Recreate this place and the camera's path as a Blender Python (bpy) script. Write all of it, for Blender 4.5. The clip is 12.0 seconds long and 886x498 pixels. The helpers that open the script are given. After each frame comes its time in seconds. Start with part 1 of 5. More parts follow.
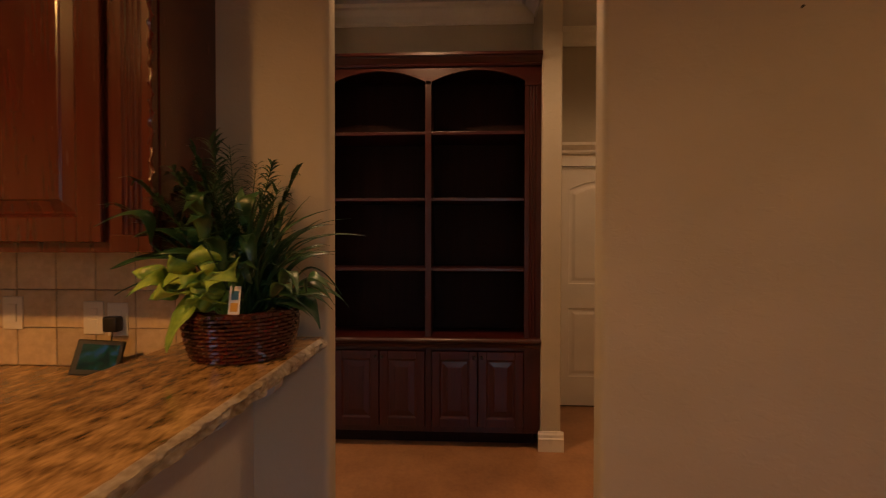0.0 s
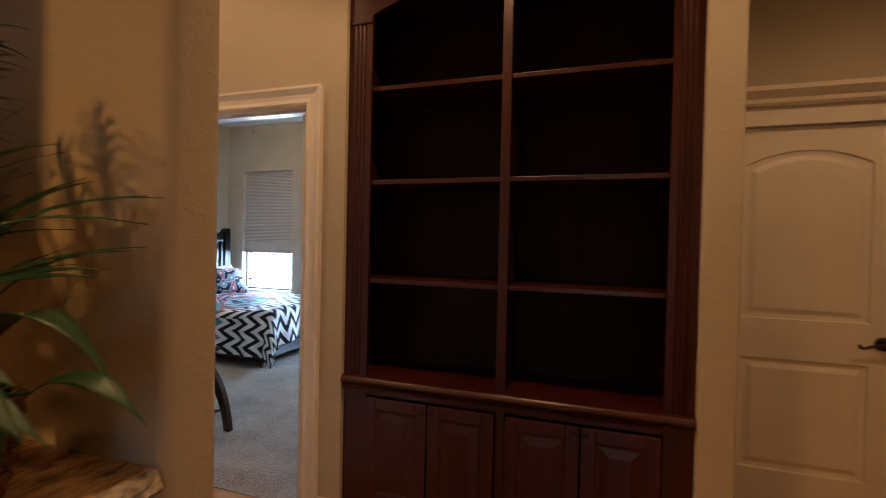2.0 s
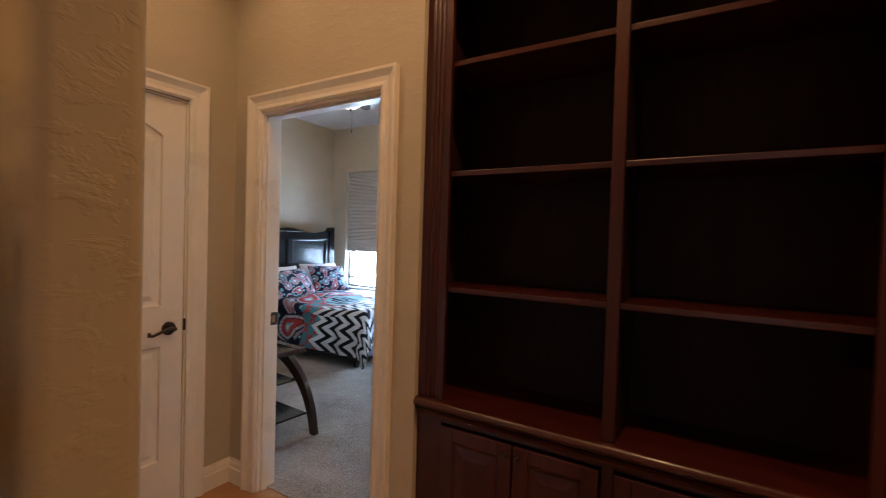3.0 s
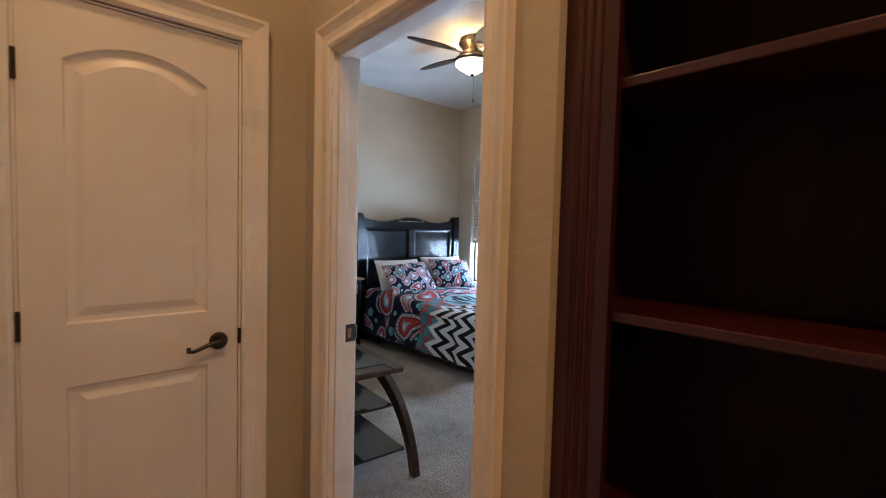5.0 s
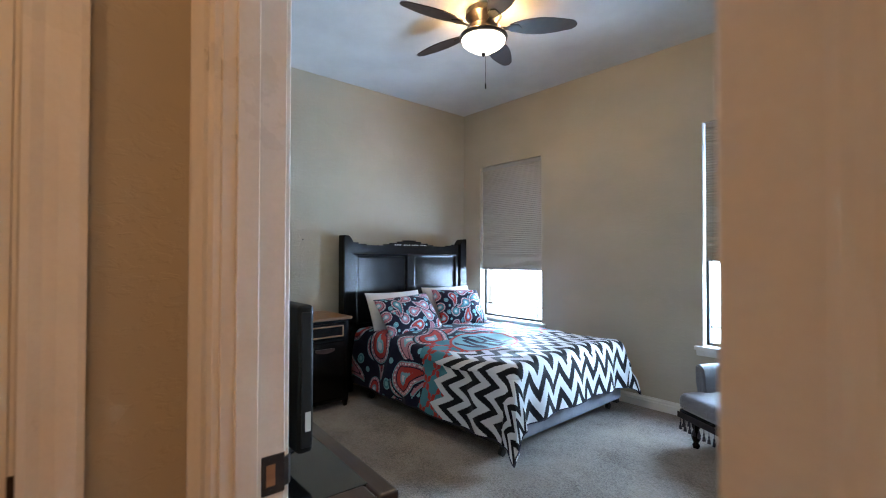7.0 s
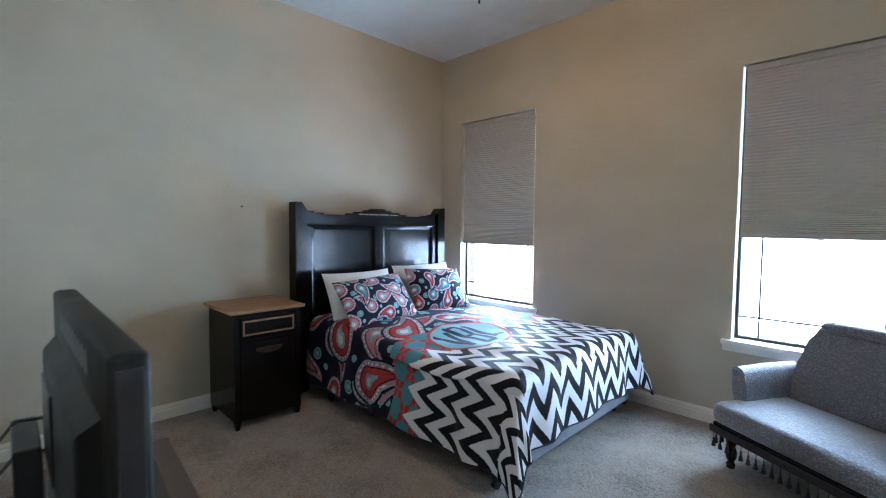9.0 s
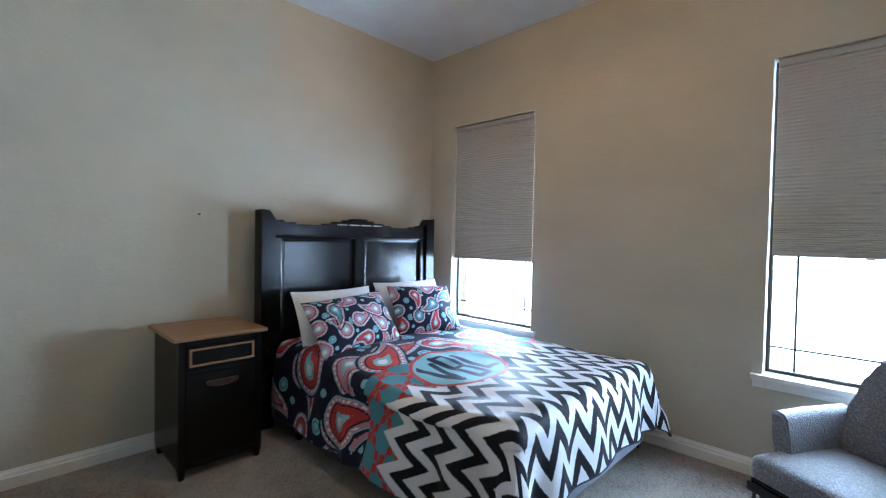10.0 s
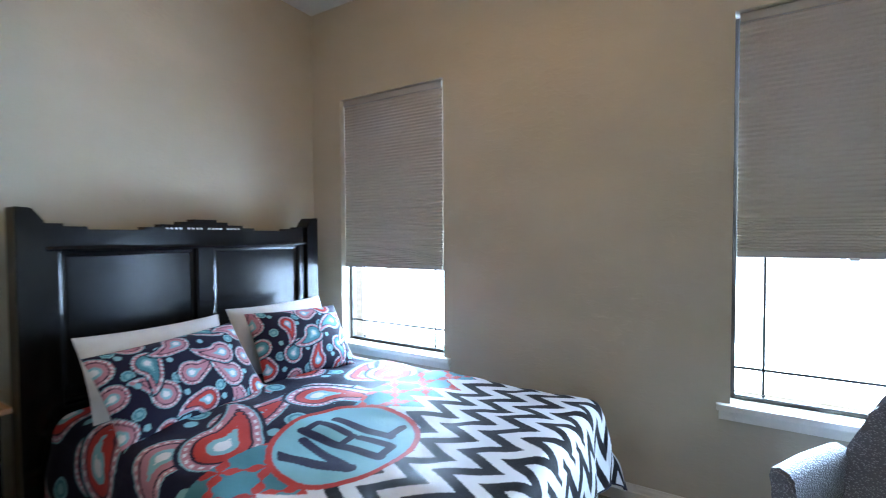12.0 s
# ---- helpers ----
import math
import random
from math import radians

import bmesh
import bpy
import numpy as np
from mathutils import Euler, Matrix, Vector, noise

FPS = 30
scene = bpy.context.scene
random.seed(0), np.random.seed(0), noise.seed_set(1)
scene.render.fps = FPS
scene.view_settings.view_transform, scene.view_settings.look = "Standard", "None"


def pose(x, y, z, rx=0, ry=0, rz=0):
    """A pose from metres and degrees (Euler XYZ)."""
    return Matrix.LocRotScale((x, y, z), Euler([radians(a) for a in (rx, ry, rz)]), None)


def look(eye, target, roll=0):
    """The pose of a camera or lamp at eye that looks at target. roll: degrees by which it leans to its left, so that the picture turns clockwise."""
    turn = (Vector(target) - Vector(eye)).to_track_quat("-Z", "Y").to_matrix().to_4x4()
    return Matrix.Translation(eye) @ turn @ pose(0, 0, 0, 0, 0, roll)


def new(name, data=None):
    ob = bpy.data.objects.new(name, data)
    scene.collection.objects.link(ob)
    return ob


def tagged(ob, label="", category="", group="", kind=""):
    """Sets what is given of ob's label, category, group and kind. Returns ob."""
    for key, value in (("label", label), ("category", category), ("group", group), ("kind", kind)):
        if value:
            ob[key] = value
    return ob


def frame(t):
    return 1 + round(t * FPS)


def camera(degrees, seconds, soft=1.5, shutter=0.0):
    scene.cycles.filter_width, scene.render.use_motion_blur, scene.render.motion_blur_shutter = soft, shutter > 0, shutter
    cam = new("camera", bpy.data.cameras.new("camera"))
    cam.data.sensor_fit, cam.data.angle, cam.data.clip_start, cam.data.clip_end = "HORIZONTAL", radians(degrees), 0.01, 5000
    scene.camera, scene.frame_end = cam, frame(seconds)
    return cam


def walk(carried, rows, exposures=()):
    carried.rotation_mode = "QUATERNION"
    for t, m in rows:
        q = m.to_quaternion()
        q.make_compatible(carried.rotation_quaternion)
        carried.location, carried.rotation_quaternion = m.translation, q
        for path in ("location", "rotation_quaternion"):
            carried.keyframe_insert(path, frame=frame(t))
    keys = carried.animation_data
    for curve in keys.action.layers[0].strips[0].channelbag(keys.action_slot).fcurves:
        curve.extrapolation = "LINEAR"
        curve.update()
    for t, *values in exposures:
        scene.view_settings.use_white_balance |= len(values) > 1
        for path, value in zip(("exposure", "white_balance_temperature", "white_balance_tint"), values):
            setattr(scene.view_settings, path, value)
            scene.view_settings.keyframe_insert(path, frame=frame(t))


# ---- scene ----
cam = camera(89.9, 12.0, 1.0, 0.5)
PATH = [
    (0, (0.817, 0.093, 1.365), (0.726, 2.09, 1.334), 0.1),
    (0.5, (0.863, 0.37, 1.366), (0.682, 2.361, 1.349), 0.0),
    (1, (0.891, 0.642, 1.366), (0.601, 2.621, 1.355), 0.3),
    (1.5, (0.93, 0.912, 1.37), (0.482, 2.861, 1.345), 0.3),
    (2, (0.925, 1.153, 1.372), (0.306, 3.055, 1.342), 1.2),
    (2.5, (0.906, 1.345, 1.38), (0.071, 3.162, 1.344), 1.8),
    (3, (0.86, 1.506, 1.386), (-0.183, 3.212, 1.341), 1.7),
    (3.5, (0.784, 1.666, 1.385), (-0.433, 3.252, 1.33), 1.1),
    (3.7, (0.752, 1.723, 1.381), (-0.521, 3.265, 1.321), 0.9),
    (5.3, (0.275, 2.304, 1.351), (-1.241, 3.606, 1.261), 1.3),
    (5.5, (0.196, 2.367, 1.355), (-1.317, 3.672, 1.276), 0.9),
    (6, (-0.004, 2.524, 1.344), (-1.509, 3.84, 1.299), 0.1),
    (6.5, (-0.207, 2.674, 1.34), (-1.717, 3.985, 1.33), -0.6),
    (7, (-0.374, 2.791, 1.318), (-1.876, 4.111, 1.348), 0.1),
    (9, (-0.97, 3.266, 1.342), (-2.38, 4.681, 1.235), 0.5),
    (9.5, (-1.094, 3.42, 1.35), (-2.509, 4.83, 1.255), 0.7),
    (10, (-1.232, 3.594, 1.344), (-2.625, 5.029, 1.294), 1.1),
    (10.5, (-1.365, 3.773, 1.341), (-2.711, 5.253, 1.335), 0.7),
    (11, (-1.484, 3.958, 1.363), (-2.772, 5.488, 1.363), -0.0),
    (11.5, (-1.598, 4.115, 1.371), (-2.794, 5.718, 1.36), -0.4),
    (12, (-1.726, 4.26, 1.384), (-2.777, 5.96, 1.324), -0.3),
]
EXPOSURES = [(0.0, 0.95), (12.0, 0.95)]
walk(cam, [(t, look(eye, target, roll)) for t, eye, target, roll in PATH], EXPOSURES)

# ---- world and lights ----
world = bpy.data.worlds.new("world")
scene.world = world
world.use_nodes = True
sky = world.node_tree.nodes.new("ShaderNodeTexSky")
sky.sky_type = "NISHITA"
sky.sun_disc = False
sky.sun_elevation = radians(48)
sky.sun_rotation = radians(93)
back = world.node_tree.nodes["Background"]
back.inputs["Strength"].default_value = 0.15
world.node_tree.links.new(sky.outputs["Color"], back.inputs["Color"])

CEIL = 3.08
WARM = (1.0, 0.55, 0.265)
AMBER = (1.0, 0.45, 0.12)
DAY = (0.455, 0.665, 1.0)
SKYBLUE = (0.355, 0.55, 1.0)
LAWN = (0.52, 0.74, 0.72)


def lamp(name, kind, matrix, watts, color, size=0.1, size_y=None, angle=None):
    data = bpy.data.lights.new(name, kind)
    data.energy, data.color = watts, color
    if kind == "AREA":
        data.size = size
        if size_y:
            data.shape, data.size_y = "RECTANGLE", size_y
    elif kind == "SUN":
        data.angle = size
    else:
        data.shadow_soft_size = size
    if angle:
        data.spot_size, data.spot_blend = radians(angle), 0.6
    ob = new(name, data)
    ob.matrix_world = matrix
    return ob


# the sun stands to the side of the house, so that no direct beam comes in at these windows
lamp("sun", "SUN", look((20, -1.2, 22), (0, 0, 0)), 3.0, (1.0, 0.95, 0.88), radians(0.5))
# sky and lawn light in the bedroom's two windows, daylight in the kitchen's window
for wx, ww in ((-3.66, 0.86), (-1.24, 0.84)):
    lamp("window_skylight", "AREA", pose(wx, 6.885, 1.50, -90), 88, SKYBLUE, ww, 1.75)
    lamp("window_lawn_light", "AREA", pose(wx, 6.895, 1.18, -90), 32, LAWN, ww, 1.15)
lamp("window_daylight", "AREA", pose(1.6, -3.06, 1.5, 90, 0, 0), 1.3, DAY, 1.6, 1.5)
# the lit globe of the ceiling fan
lamp("fan_bulb", "POINT", pose(-2.555, 5.09, CEIL - 0.198), 12, (1.0, 0.62, 0.27), 0.05)
for k in range(3):
    lamp("fan_uplight", "POINT", pose(-2.555 + 0.16 * math.cos(2.1 * k + 0.9), 5.09 + 0.16 * math.sin(2.1 * k + 0.9), CEIL - 0.105), 2.6, (1.0, 0.58, 0.22), 0.015)
# recessed ceiling lamps of hall and kitchen
for cx, cy, cw in ((0.55, 2.35, 30), (-0.85, 2.35, 15.5), (2.3, 2.4, 25)):
    lamp("hall_bulb", "SPOT", pose(cx, cy, CEIL - 0.02), cw, WARM, 0.05, angle=150)
for cx, cy, cw in ((-0.95, -0.75, 152), (2.45, -0.1, 29)):
    lamp("kitchen_bulb", "SPOT", pose(cx, cy, CEIL - 0.02), cw, AMBER, 0.12, angle=162)


# ---- materials ----
def material(name, color=(0.5, 0.5, 0.5), rough=0.6, metal=0.0, spec=0.5, coat=0.0):
    m = bpy.data.materials.new(name)
    m.use_nodes = True
    b = m.node_tree.nodes["Principled BSDF"]
    b.inputs["Base Color"].default_value = (*color, 1)
    b.inputs["Roughness"].default_value = rough
    b.inputs["Metallic"].default_value = metal
    b.inputs["Specular IOR Level"].default_value = spec
    b.inputs["Coat Weight"].default_value = coat
    b.inputs["Coat Roughness"].default_value = 0.15
    return m


def node(m, kind, **values):
    n = m.node_tree.nodes.new(kind)
    for key, value in values.items():
        n.inputs[key.replace("_", " ")].default_value = value
    return n


def link(m, a, b):
    m.node_tree.links.new(a, b)


def coords(m, scale=(1, 1, 1), source="Object"):
    tc = m.node_tree.nodes.new("ShaderNodeTexCoord")
    mp = m.node_tree.nodes.new("ShaderNodeMapping")
    mp.inputs["Scale"].default_value = scale
    link(m, tc.outputs[source], mp.inputs["Vector"])
    return mp.outputs["Vector"]


def ramp(m, fac, stops):
    r = m.node_tree.nodes.new("ShaderNodeValToRGB")
    els = r.color_ramp.elements
    while len(els) < len(stops):
        els.new(0.5)
    for e, (p, c) in zip(els, stops):
        e.position, e.color = p, (*c, 1)
    link(m, fac, r.inputs["Fac"])
    return r.outputs["Color"]


def bump(m, height, strength=0.3, distance=0.01):
    b = node(m, "ShaderNodeBump", Strength=strength, Distance=distance)
    link(m, height, b.inputs["Height"])
    link(m, b.outputs["Normal"], m.node_tree.nodes["Principled BSDF"].inputs["Normal"])


def mottled(name, dark, light, scale, rough, detail=6, strength=0.2, distance=0.005, fine=60, stretch=(1, 1, 1), spec=0.5, coat=0.0, rough_var=0.1):
    """Colour that varies at a large and a small scale, with fine relief."""
    m = material(name, light, rough, spec=spec, coat=coat)
    b = m.node_tree.nodes["Principled BSDF"]
    v = coords(m, stretch)
    n1 = node(m, "ShaderNodeTexNoise", Scale=scale, Detail=detail, Roughness=0.6)
    n2 = node(m, "ShaderNodeTexNoise", Scale=fine, Detail=3.0)
    link(m, v, n1.inputs["Vector"])
    link(m, v, n2.inputs["Vector"])
    mixed = node(m, "ShaderNodeMath")
    mixed.operation = "MULTIPLY_ADD"
    mixed.inputs[1].default_value = 0.35
    link(m, n2.outputs["Fac"], mixed.inputs[0])
    link(m, n1.outputs["Fac"], mixed.inputs[2])
    link(m, ramp(m, mixed.outputs[0], [(0.45, dark), (0.85, light)]), b.inputs["Base Color"])
    rr = node(m, "ShaderNodeMapRange")
    rr.inputs["To Min"].default_value = max(0.02, rough - rough_var)
    rr.inputs["To Max"].default_value = min(1.0, rough + rough_var)
    link(m, n1.outputs["Fac"], rr.inputs["Value"])
    link(m, rr.outputs["Result"], b.inputs["Roughness"])
    bump(m, n2.outputs["Fac"], strength, distance)
    return m


def knockdown(name, dark, light):
    """Painted drywall with a trowelled, flattened texture."""
    m = material(name, light, 0.75, spec=0.3)
    b = m.node_tree.nodes["Principled BSDF"]
    v = coords(m, (1, 1, 1.6))
    n1 = node(m, "ShaderNodeTexNoise", Scale=1.7, Detail=4.0)
    n2 = node(m, "ShaderNodeTexNoise", Scale=21.0, Detail=5.0, Roughness=0.6, Distortion=0.4)
    n3 = node(m, "ShaderNodeTexNoise", Scale=160.0, Detail=2.0)
    for n in (n1, n2, n3):
        link(m, v, n.inputs["Vector"])
    flat = node(m, "ShaderNodeMapRange")
    flat.inputs["From Min"].default_value, flat.inputs["From Max"].default_value = 0.50, 0.60
    link(m, n2.outputs["Fac"], flat.inputs["Value"])
    total = node(m, "ShaderNodeMath")
    total.operation = "MULTIPLY_ADD"
    total.inputs[1].default_value = 0.15
    link(m, n3.outputs["Fac"], total.inputs[0])
    link(m, flat.outputs["Result"], total.inputs[2])
    link(m, ramp(m, n1.outputs["Fac"], [(0.3, dark), (0.7, light)]), b.inputs["Base Color"])
    bump(m, total.outputs[0], 0.28, 0.0022)
    return m


def pile(name):
    """Cut-pile carpet: tufts, trodden patches and a few stains."""
    m = material(name, (0.4, 0.34, 0.28), 0.97, spec=0.08)
    b = m.node_tree.nodes["Principled BSDF"]
    v = coords(m)
    tuft = node(m, "ShaderNodeTexNoise", Scale=95.0, Detail=3.0, Roughness=0.7)
    patch = node(m, "ShaderNodeTexNoise", Scale=2.6, Detail=5.0, Roughness=0.6)
    stain = node(m, "ShaderNodeTexNoise", Scale=1.3, Detail=2.0)
    for n in (tuft, patch, stain):
        link(m, v, n.inputs["Vector"])
    total = node(m, "ShaderNodeMath")
    total.operation = "MULTIPLY_ADD"
    total.inputs[1].default_value = 0.75
    link(m, patch.outputs["Fac"], total.inputs[0])
    link(m, tuft.outputs["Fac"], total.inputs[2])
    col = ramp(m, total.outputs[0], [(0.56, (0.090, 0.071, 0.056)), (1.0, (0.38, 0.325, 0.275))])
    dark = ramp(m, stain.outputs["Fac"], [(0.58, (1, 1, 1)), (0.72, (0.70, 0.63, 0.56))])
    mul = m.node_tree.nodes.new("ShaderNodeMixRGB")
    mul.blend_type = "MULTIPLY"
    mul.inputs["Fac"].default_value = 1.0
    link(m, col, mul.inputs["Color1"])
    link(m, dark, mul.inputs["Color2"])
    link(m, mul.outputs["Color"], b.inputs["Base Color"])
    bump(m, tuft.outputs["Fac"], 0.8, 0.018)
    b.inputs["Sheen Weight"].default_value = 0.2
    return m


def wood(name, dark, light, rough, along="z", scale=1.0, coat=0.0):
    m = material(name, light, rough, coat=coat)
    b = m.node_tree.nodes["Principled BSDF"]
    s = {"x": (0.6, 9, 9), "y": (9, 0.6, 9), "z": (9, 9, 0.6)}[along]
    v = coords(m, tuple(scale * a for a in s))
    n1 = node(m, "ShaderNodeTexNoise", Scale=2.0, Detail=8.0, Roughness=0.65, Distortion=0.8)
    n2 = node(m, "ShaderNodeTexNoise", Scale=12.0, Detail=4.0)
    link(m, v, n1.inputs["Vector"])
    link(m, v, n2.inputs["Vector"])
    link(m, ramp(m, n1.outputs["Fac"], [(0.3, dark), (0.7, light)]), b.inputs["Base Color"])
    rr = node(m, "ShaderNodeMapRange")
    rr.inputs["To Min"].default_value, rr.inputs["To Max"].default_value = rough - 0.06, rough + 0.1
    link(m, n2.outputs["Fac"], rr.inputs["Value"])
    link(m, rr.outputs["Result"], b.inputs["Roughness"])
    bump(m, n2.outputs["Fac"], 0.03, 0.0005)
    return m


def painted_cloth(name, rough=0.85):
    """Printed cotton: the print is in the mesh's colour attribute, the weave and creases in the relief."""
    m = material(name, (0.5, 0.5, 0.5), rough, spec=0.13)
    b = m.node_tree.nodes["Principled BSDF"]
    a = m.node_tree.nodes.new("ShaderNodeVertexColor")
    a.layer_name = "print"
    link(m, a.outputs["Color"], b.inputs["Base Color"])
    v = coords(m)
    n1 = node(m, "ShaderNodeTexNoise", Scale=14.0, Detail=4.0)
    n2 = node(m, "ShaderNodeTexNoise", Scale=700.0, Detail=1.0)
    link(m, v, n1.inputs["Vector"])
    link(m, v, n2.inputs["Vector"])
    total = node(m, "ShaderNodeMath")
    total.operation = "MULTIPLY_ADD"
    total.inputs[1].default_value = 0.08
    link(m, n2.outputs["Fac"], total.inputs[0])
    link(m, n1.outputs["Fac"], total.inputs[2])
    bump(m, total.outputs[0], 0.35, 0.012)
    b.inputs["Sheen Weight"].default_value = 0.02
    return m


M_WALL = knockdown("tan_wall_paint", (0.44, 0.397, 0.311), (0.492, 0.444, 0.355))
M_CEIL = mottled("ceiling_paint", (0.58, 0.57, 0.55), (0.67, 0.66, 0.64), 3, 0.9, strength=0.25, distance=0.003, fine=90, spec=0.2)
M_TRIM = mottled("white_trim_paint", (0.70, 0.67, 0.61), (0.78, 0.75, 0.69), 4, 0.30, strength=0.04, distance=0.002, fine=120)
M_DOOR = mottled("white_door_paint", (0.70, 0.67, 0.61), (0.77, 0.74, 0.68), 3, 0.33, strength=0.05, distance=0.002, fine=120)
M_CARPET = pile("carpet_pile")
M_TILE = mottled("stained_floor", (0.25, 0.115, 0.048), (0.42, 0.215, 0.10), 3.2, 0.32, strength=0.05, distance=0.003, fine=40, coat=0.2)
M_CHERRY = wood("cherry_wood", (0.021, 0.0028, 0.0022), (0.052, 0.0064, 0.0044), 0.31, "z", 1.8, 0.10)
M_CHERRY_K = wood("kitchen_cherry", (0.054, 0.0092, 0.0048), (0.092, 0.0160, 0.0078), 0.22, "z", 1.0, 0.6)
M_CHERRY_X = wood("cherry_wood_flat", (0.026, 0.0034, 0.0025), (0.048, 0.0060, 0.0042), 0.30, "x", 1.8, 0.15)
# darker copy of the cherry: shade inside the bookcase is put into its colour
M_CHERRY_SHADED = wood("cherry_wood_shaded", (0.014, 0.0046, 0.0038), (0.026, 0.0088, 0.0074), 0.60, "z")
M_CHERRY_SHADED.node_tree.nodes["Principled BSDF"].inputs["Specular IOR Level"].default_value = 0.15
M_BLACKWOOD = mottled("black_stained_wood", (0.0032, 0.0032, 0.0036), (0.0062, 0.0058, 0.0058), 3, 0.21, strength=0.03, distance=0.001, fine=18, stretch=(1, 1, 0.25), spec=0.28, rough_var=0.05)
M_OAK = wood("honey_oak_top", (0.20, 0.09, 0.035), (0.36, 0.19, 0.085), 0.4, "y")
M_STANDWOOD = wood("espresso_wood", (0.018, 0.007, 0.004), (0.052, 0.020, 0.010), 0.30, "x", coat=0.2)
M_SMOKED = material("smoked_glass", (0.010, 0.012, 0.014), 0.08, spec=0.6)
M_BRONZE = mottled("oil_rubbed_bronze", (0.010, 0.007, 0.006), (0.025, 0.017, 0.013), 30, 0.35, strength=0.05)
M_METAL = material("dark_steel", (0.05, 0.05, 0.05), 0.4, metal=0.9)
M_GREYPLASTIC = mottled("grey_plastic", (0.006, 0.0064, 0.0060), (0.011, 0.0116, 0.0105), 12, 0.5, strength=0.1, distance=0.001, fine=300, spec=0.2)
M_BLACKPLASTIC = mottled("black_plastic", (0.008, 0.008, 0.009), (0.014, 0.014, 0.015), 12, 0.38, strength=0.05, distance=0.001, fine=200)
M_WHITEPLASTIC = material("ivory_plastic", (0.72, 0.66, 0.52), 0.4)
M_LABEL = material("white_label", (0.75, 0.75, 0.73), 0.6)
M_PRINT = painted_cloth("printed_cotton", 0.58)
M_WHITECLOTH = mottled("white_cotton", (0.66, 0.65, 0.64), (0.76, 0.75, 0.74), 5, 0.9, strength=0.3, distance=0.006, fine=30, spec=0.2)
M_GREYCLOTH = mottled("grey_ticking", (0.20, 0.21, 0.24), (0.28, 0.29, 0.33), 9, 0.9, strength=0.3, distance=0.003, fine=200, spec=0.2)
M_GRANITE = mottled("brown_granite", (0.06, 0.028, 0.012), (0.58, 0.37, 0.17), 30, 0.20, strength=0.03, fine=110, stretch=(1, 0.45, 1), coat=0.3)
M_GRANITE_EDGE = mottled("chiselled_granite", (0.16, 0.12, 0.085), (0.46, 0.40, 0.32), 30, 0.55, strength=0.8, distance=0.012, fine=60)
M_HALFWALL = mottled("pale_grey_paint", (0.40, 0.38, 0.37), (0.47, 0.45, 0.43), 3, 0.6, strength=0.2, distance=0.002, fine=70)
M_GLASS = material("clear_glass", (1, 1, 1), 0.0)
M_GLASS.node_tree.nodes["Principled BSDF"].inputs["Transmission Weight"].default_value = 1.0
M_FRAME = material("bronze_window_frame", (0.06, 0.052, 0.045), 0.45, metal=0.3)


# ---- building helpers ----
def offset_of(ob):
    at = Vector((0, 0, 0))
    while ob:
        at += ob.location
        ob = ob.parent
    return at


def part(name, bm, mat, parent=None, label="", smooth=False):
    """Links a bmesh, given in the world's metres, as one mesh object under a thing or part."""
    if parent:
        bmesh.ops.translate(bm, vec=-offset_of(parent), verts=bm.verts)
    bmesh.ops.recalc_face_normals(bm, faces=bm.faces)
    me = bpy.data.meshes.new(name)
    bm.to_mesh(me)
    bm.free()
    me.materials.append(mat)
    if smooth:
        me.shade_smooth()
        me.set_sharp_from_angle(angle=radians(38))
    ob = new(name, me)
    ob.parent = parent
    if label:
        ob["label"] = label
    return ob


def thing(name, at, label, category, group="", kind=""):
    ob = new(name)
    ob.location = at
    ob.empty_display_size = 0.1
    return tagged(ob, label, category, group, kind)


def structure(name, bm, mat, label="", smooth=False):
    return tagged(part(name, bm, mat, None, "", smooth), label, "", "", "structure")


def box(bm, x0, x1, y0, y1, z0, z1, bevel=0.0, seg=2):
    m = Matrix.LocRotScale(((x0 + x1) / 2, (y0 + y1) / 2, (z0 + z1) / 2), None, (abs(x1 - x0), abs(y1 - y0), abs(z1 - z0)))
    made = bmesh.ops.create_cube(bm, size=1, matrix=m)["verts"]
    if bevel:
        edges = list({e for v in made for e in v.link_edges})
        bmesh.ops.bevel(bm, geom=edges, offset=bevel, segments=seg, affect="EDGES", profile=0.5)
    return bm


def boxes(*rows, bevel=0.0, seg=2):
    bm = bmesh.new()
    for r in rows:
        box(bm, *r, bevel=bevel, seg=seg)
    return bm


def tube(bm, points, radii, seg=10, close=True):
    """A round bar along points; radii one number or one for each point."""
    pts = [Vector(p) for p in points]
    if not hasattr(radii, "__len__"):
        radii = [radii] * len(pts)
    rings = []
    side = None
    for i, p in enumerate(pts):
        d = (pts[min(i + 1, len(pts) - 1)] - pts[max(i - 1, 0)]).normalized()
        if side is None:
            side = d.orthogonal().normalized()
        side = (side - d * side.dot(d)).normalized()
        up = d.cross(side)
        rings.append([bm.verts.new(p + radii[i] * (math.cos(a) * side + math.sin(a) * up)) for a in [2 * math.pi * k / seg for k in range(seg)]])
    for a, b in zip(rings, rings[1:]):
        for k in range(seg):
            bm.faces.new((a[k], a[(k + 1) % seg], b[(k + 1) % seg], b[k]))
    if close:
        bm.faces.new(rings[0][::-1])
        bm.faces.new(rings[-1])
    return bm


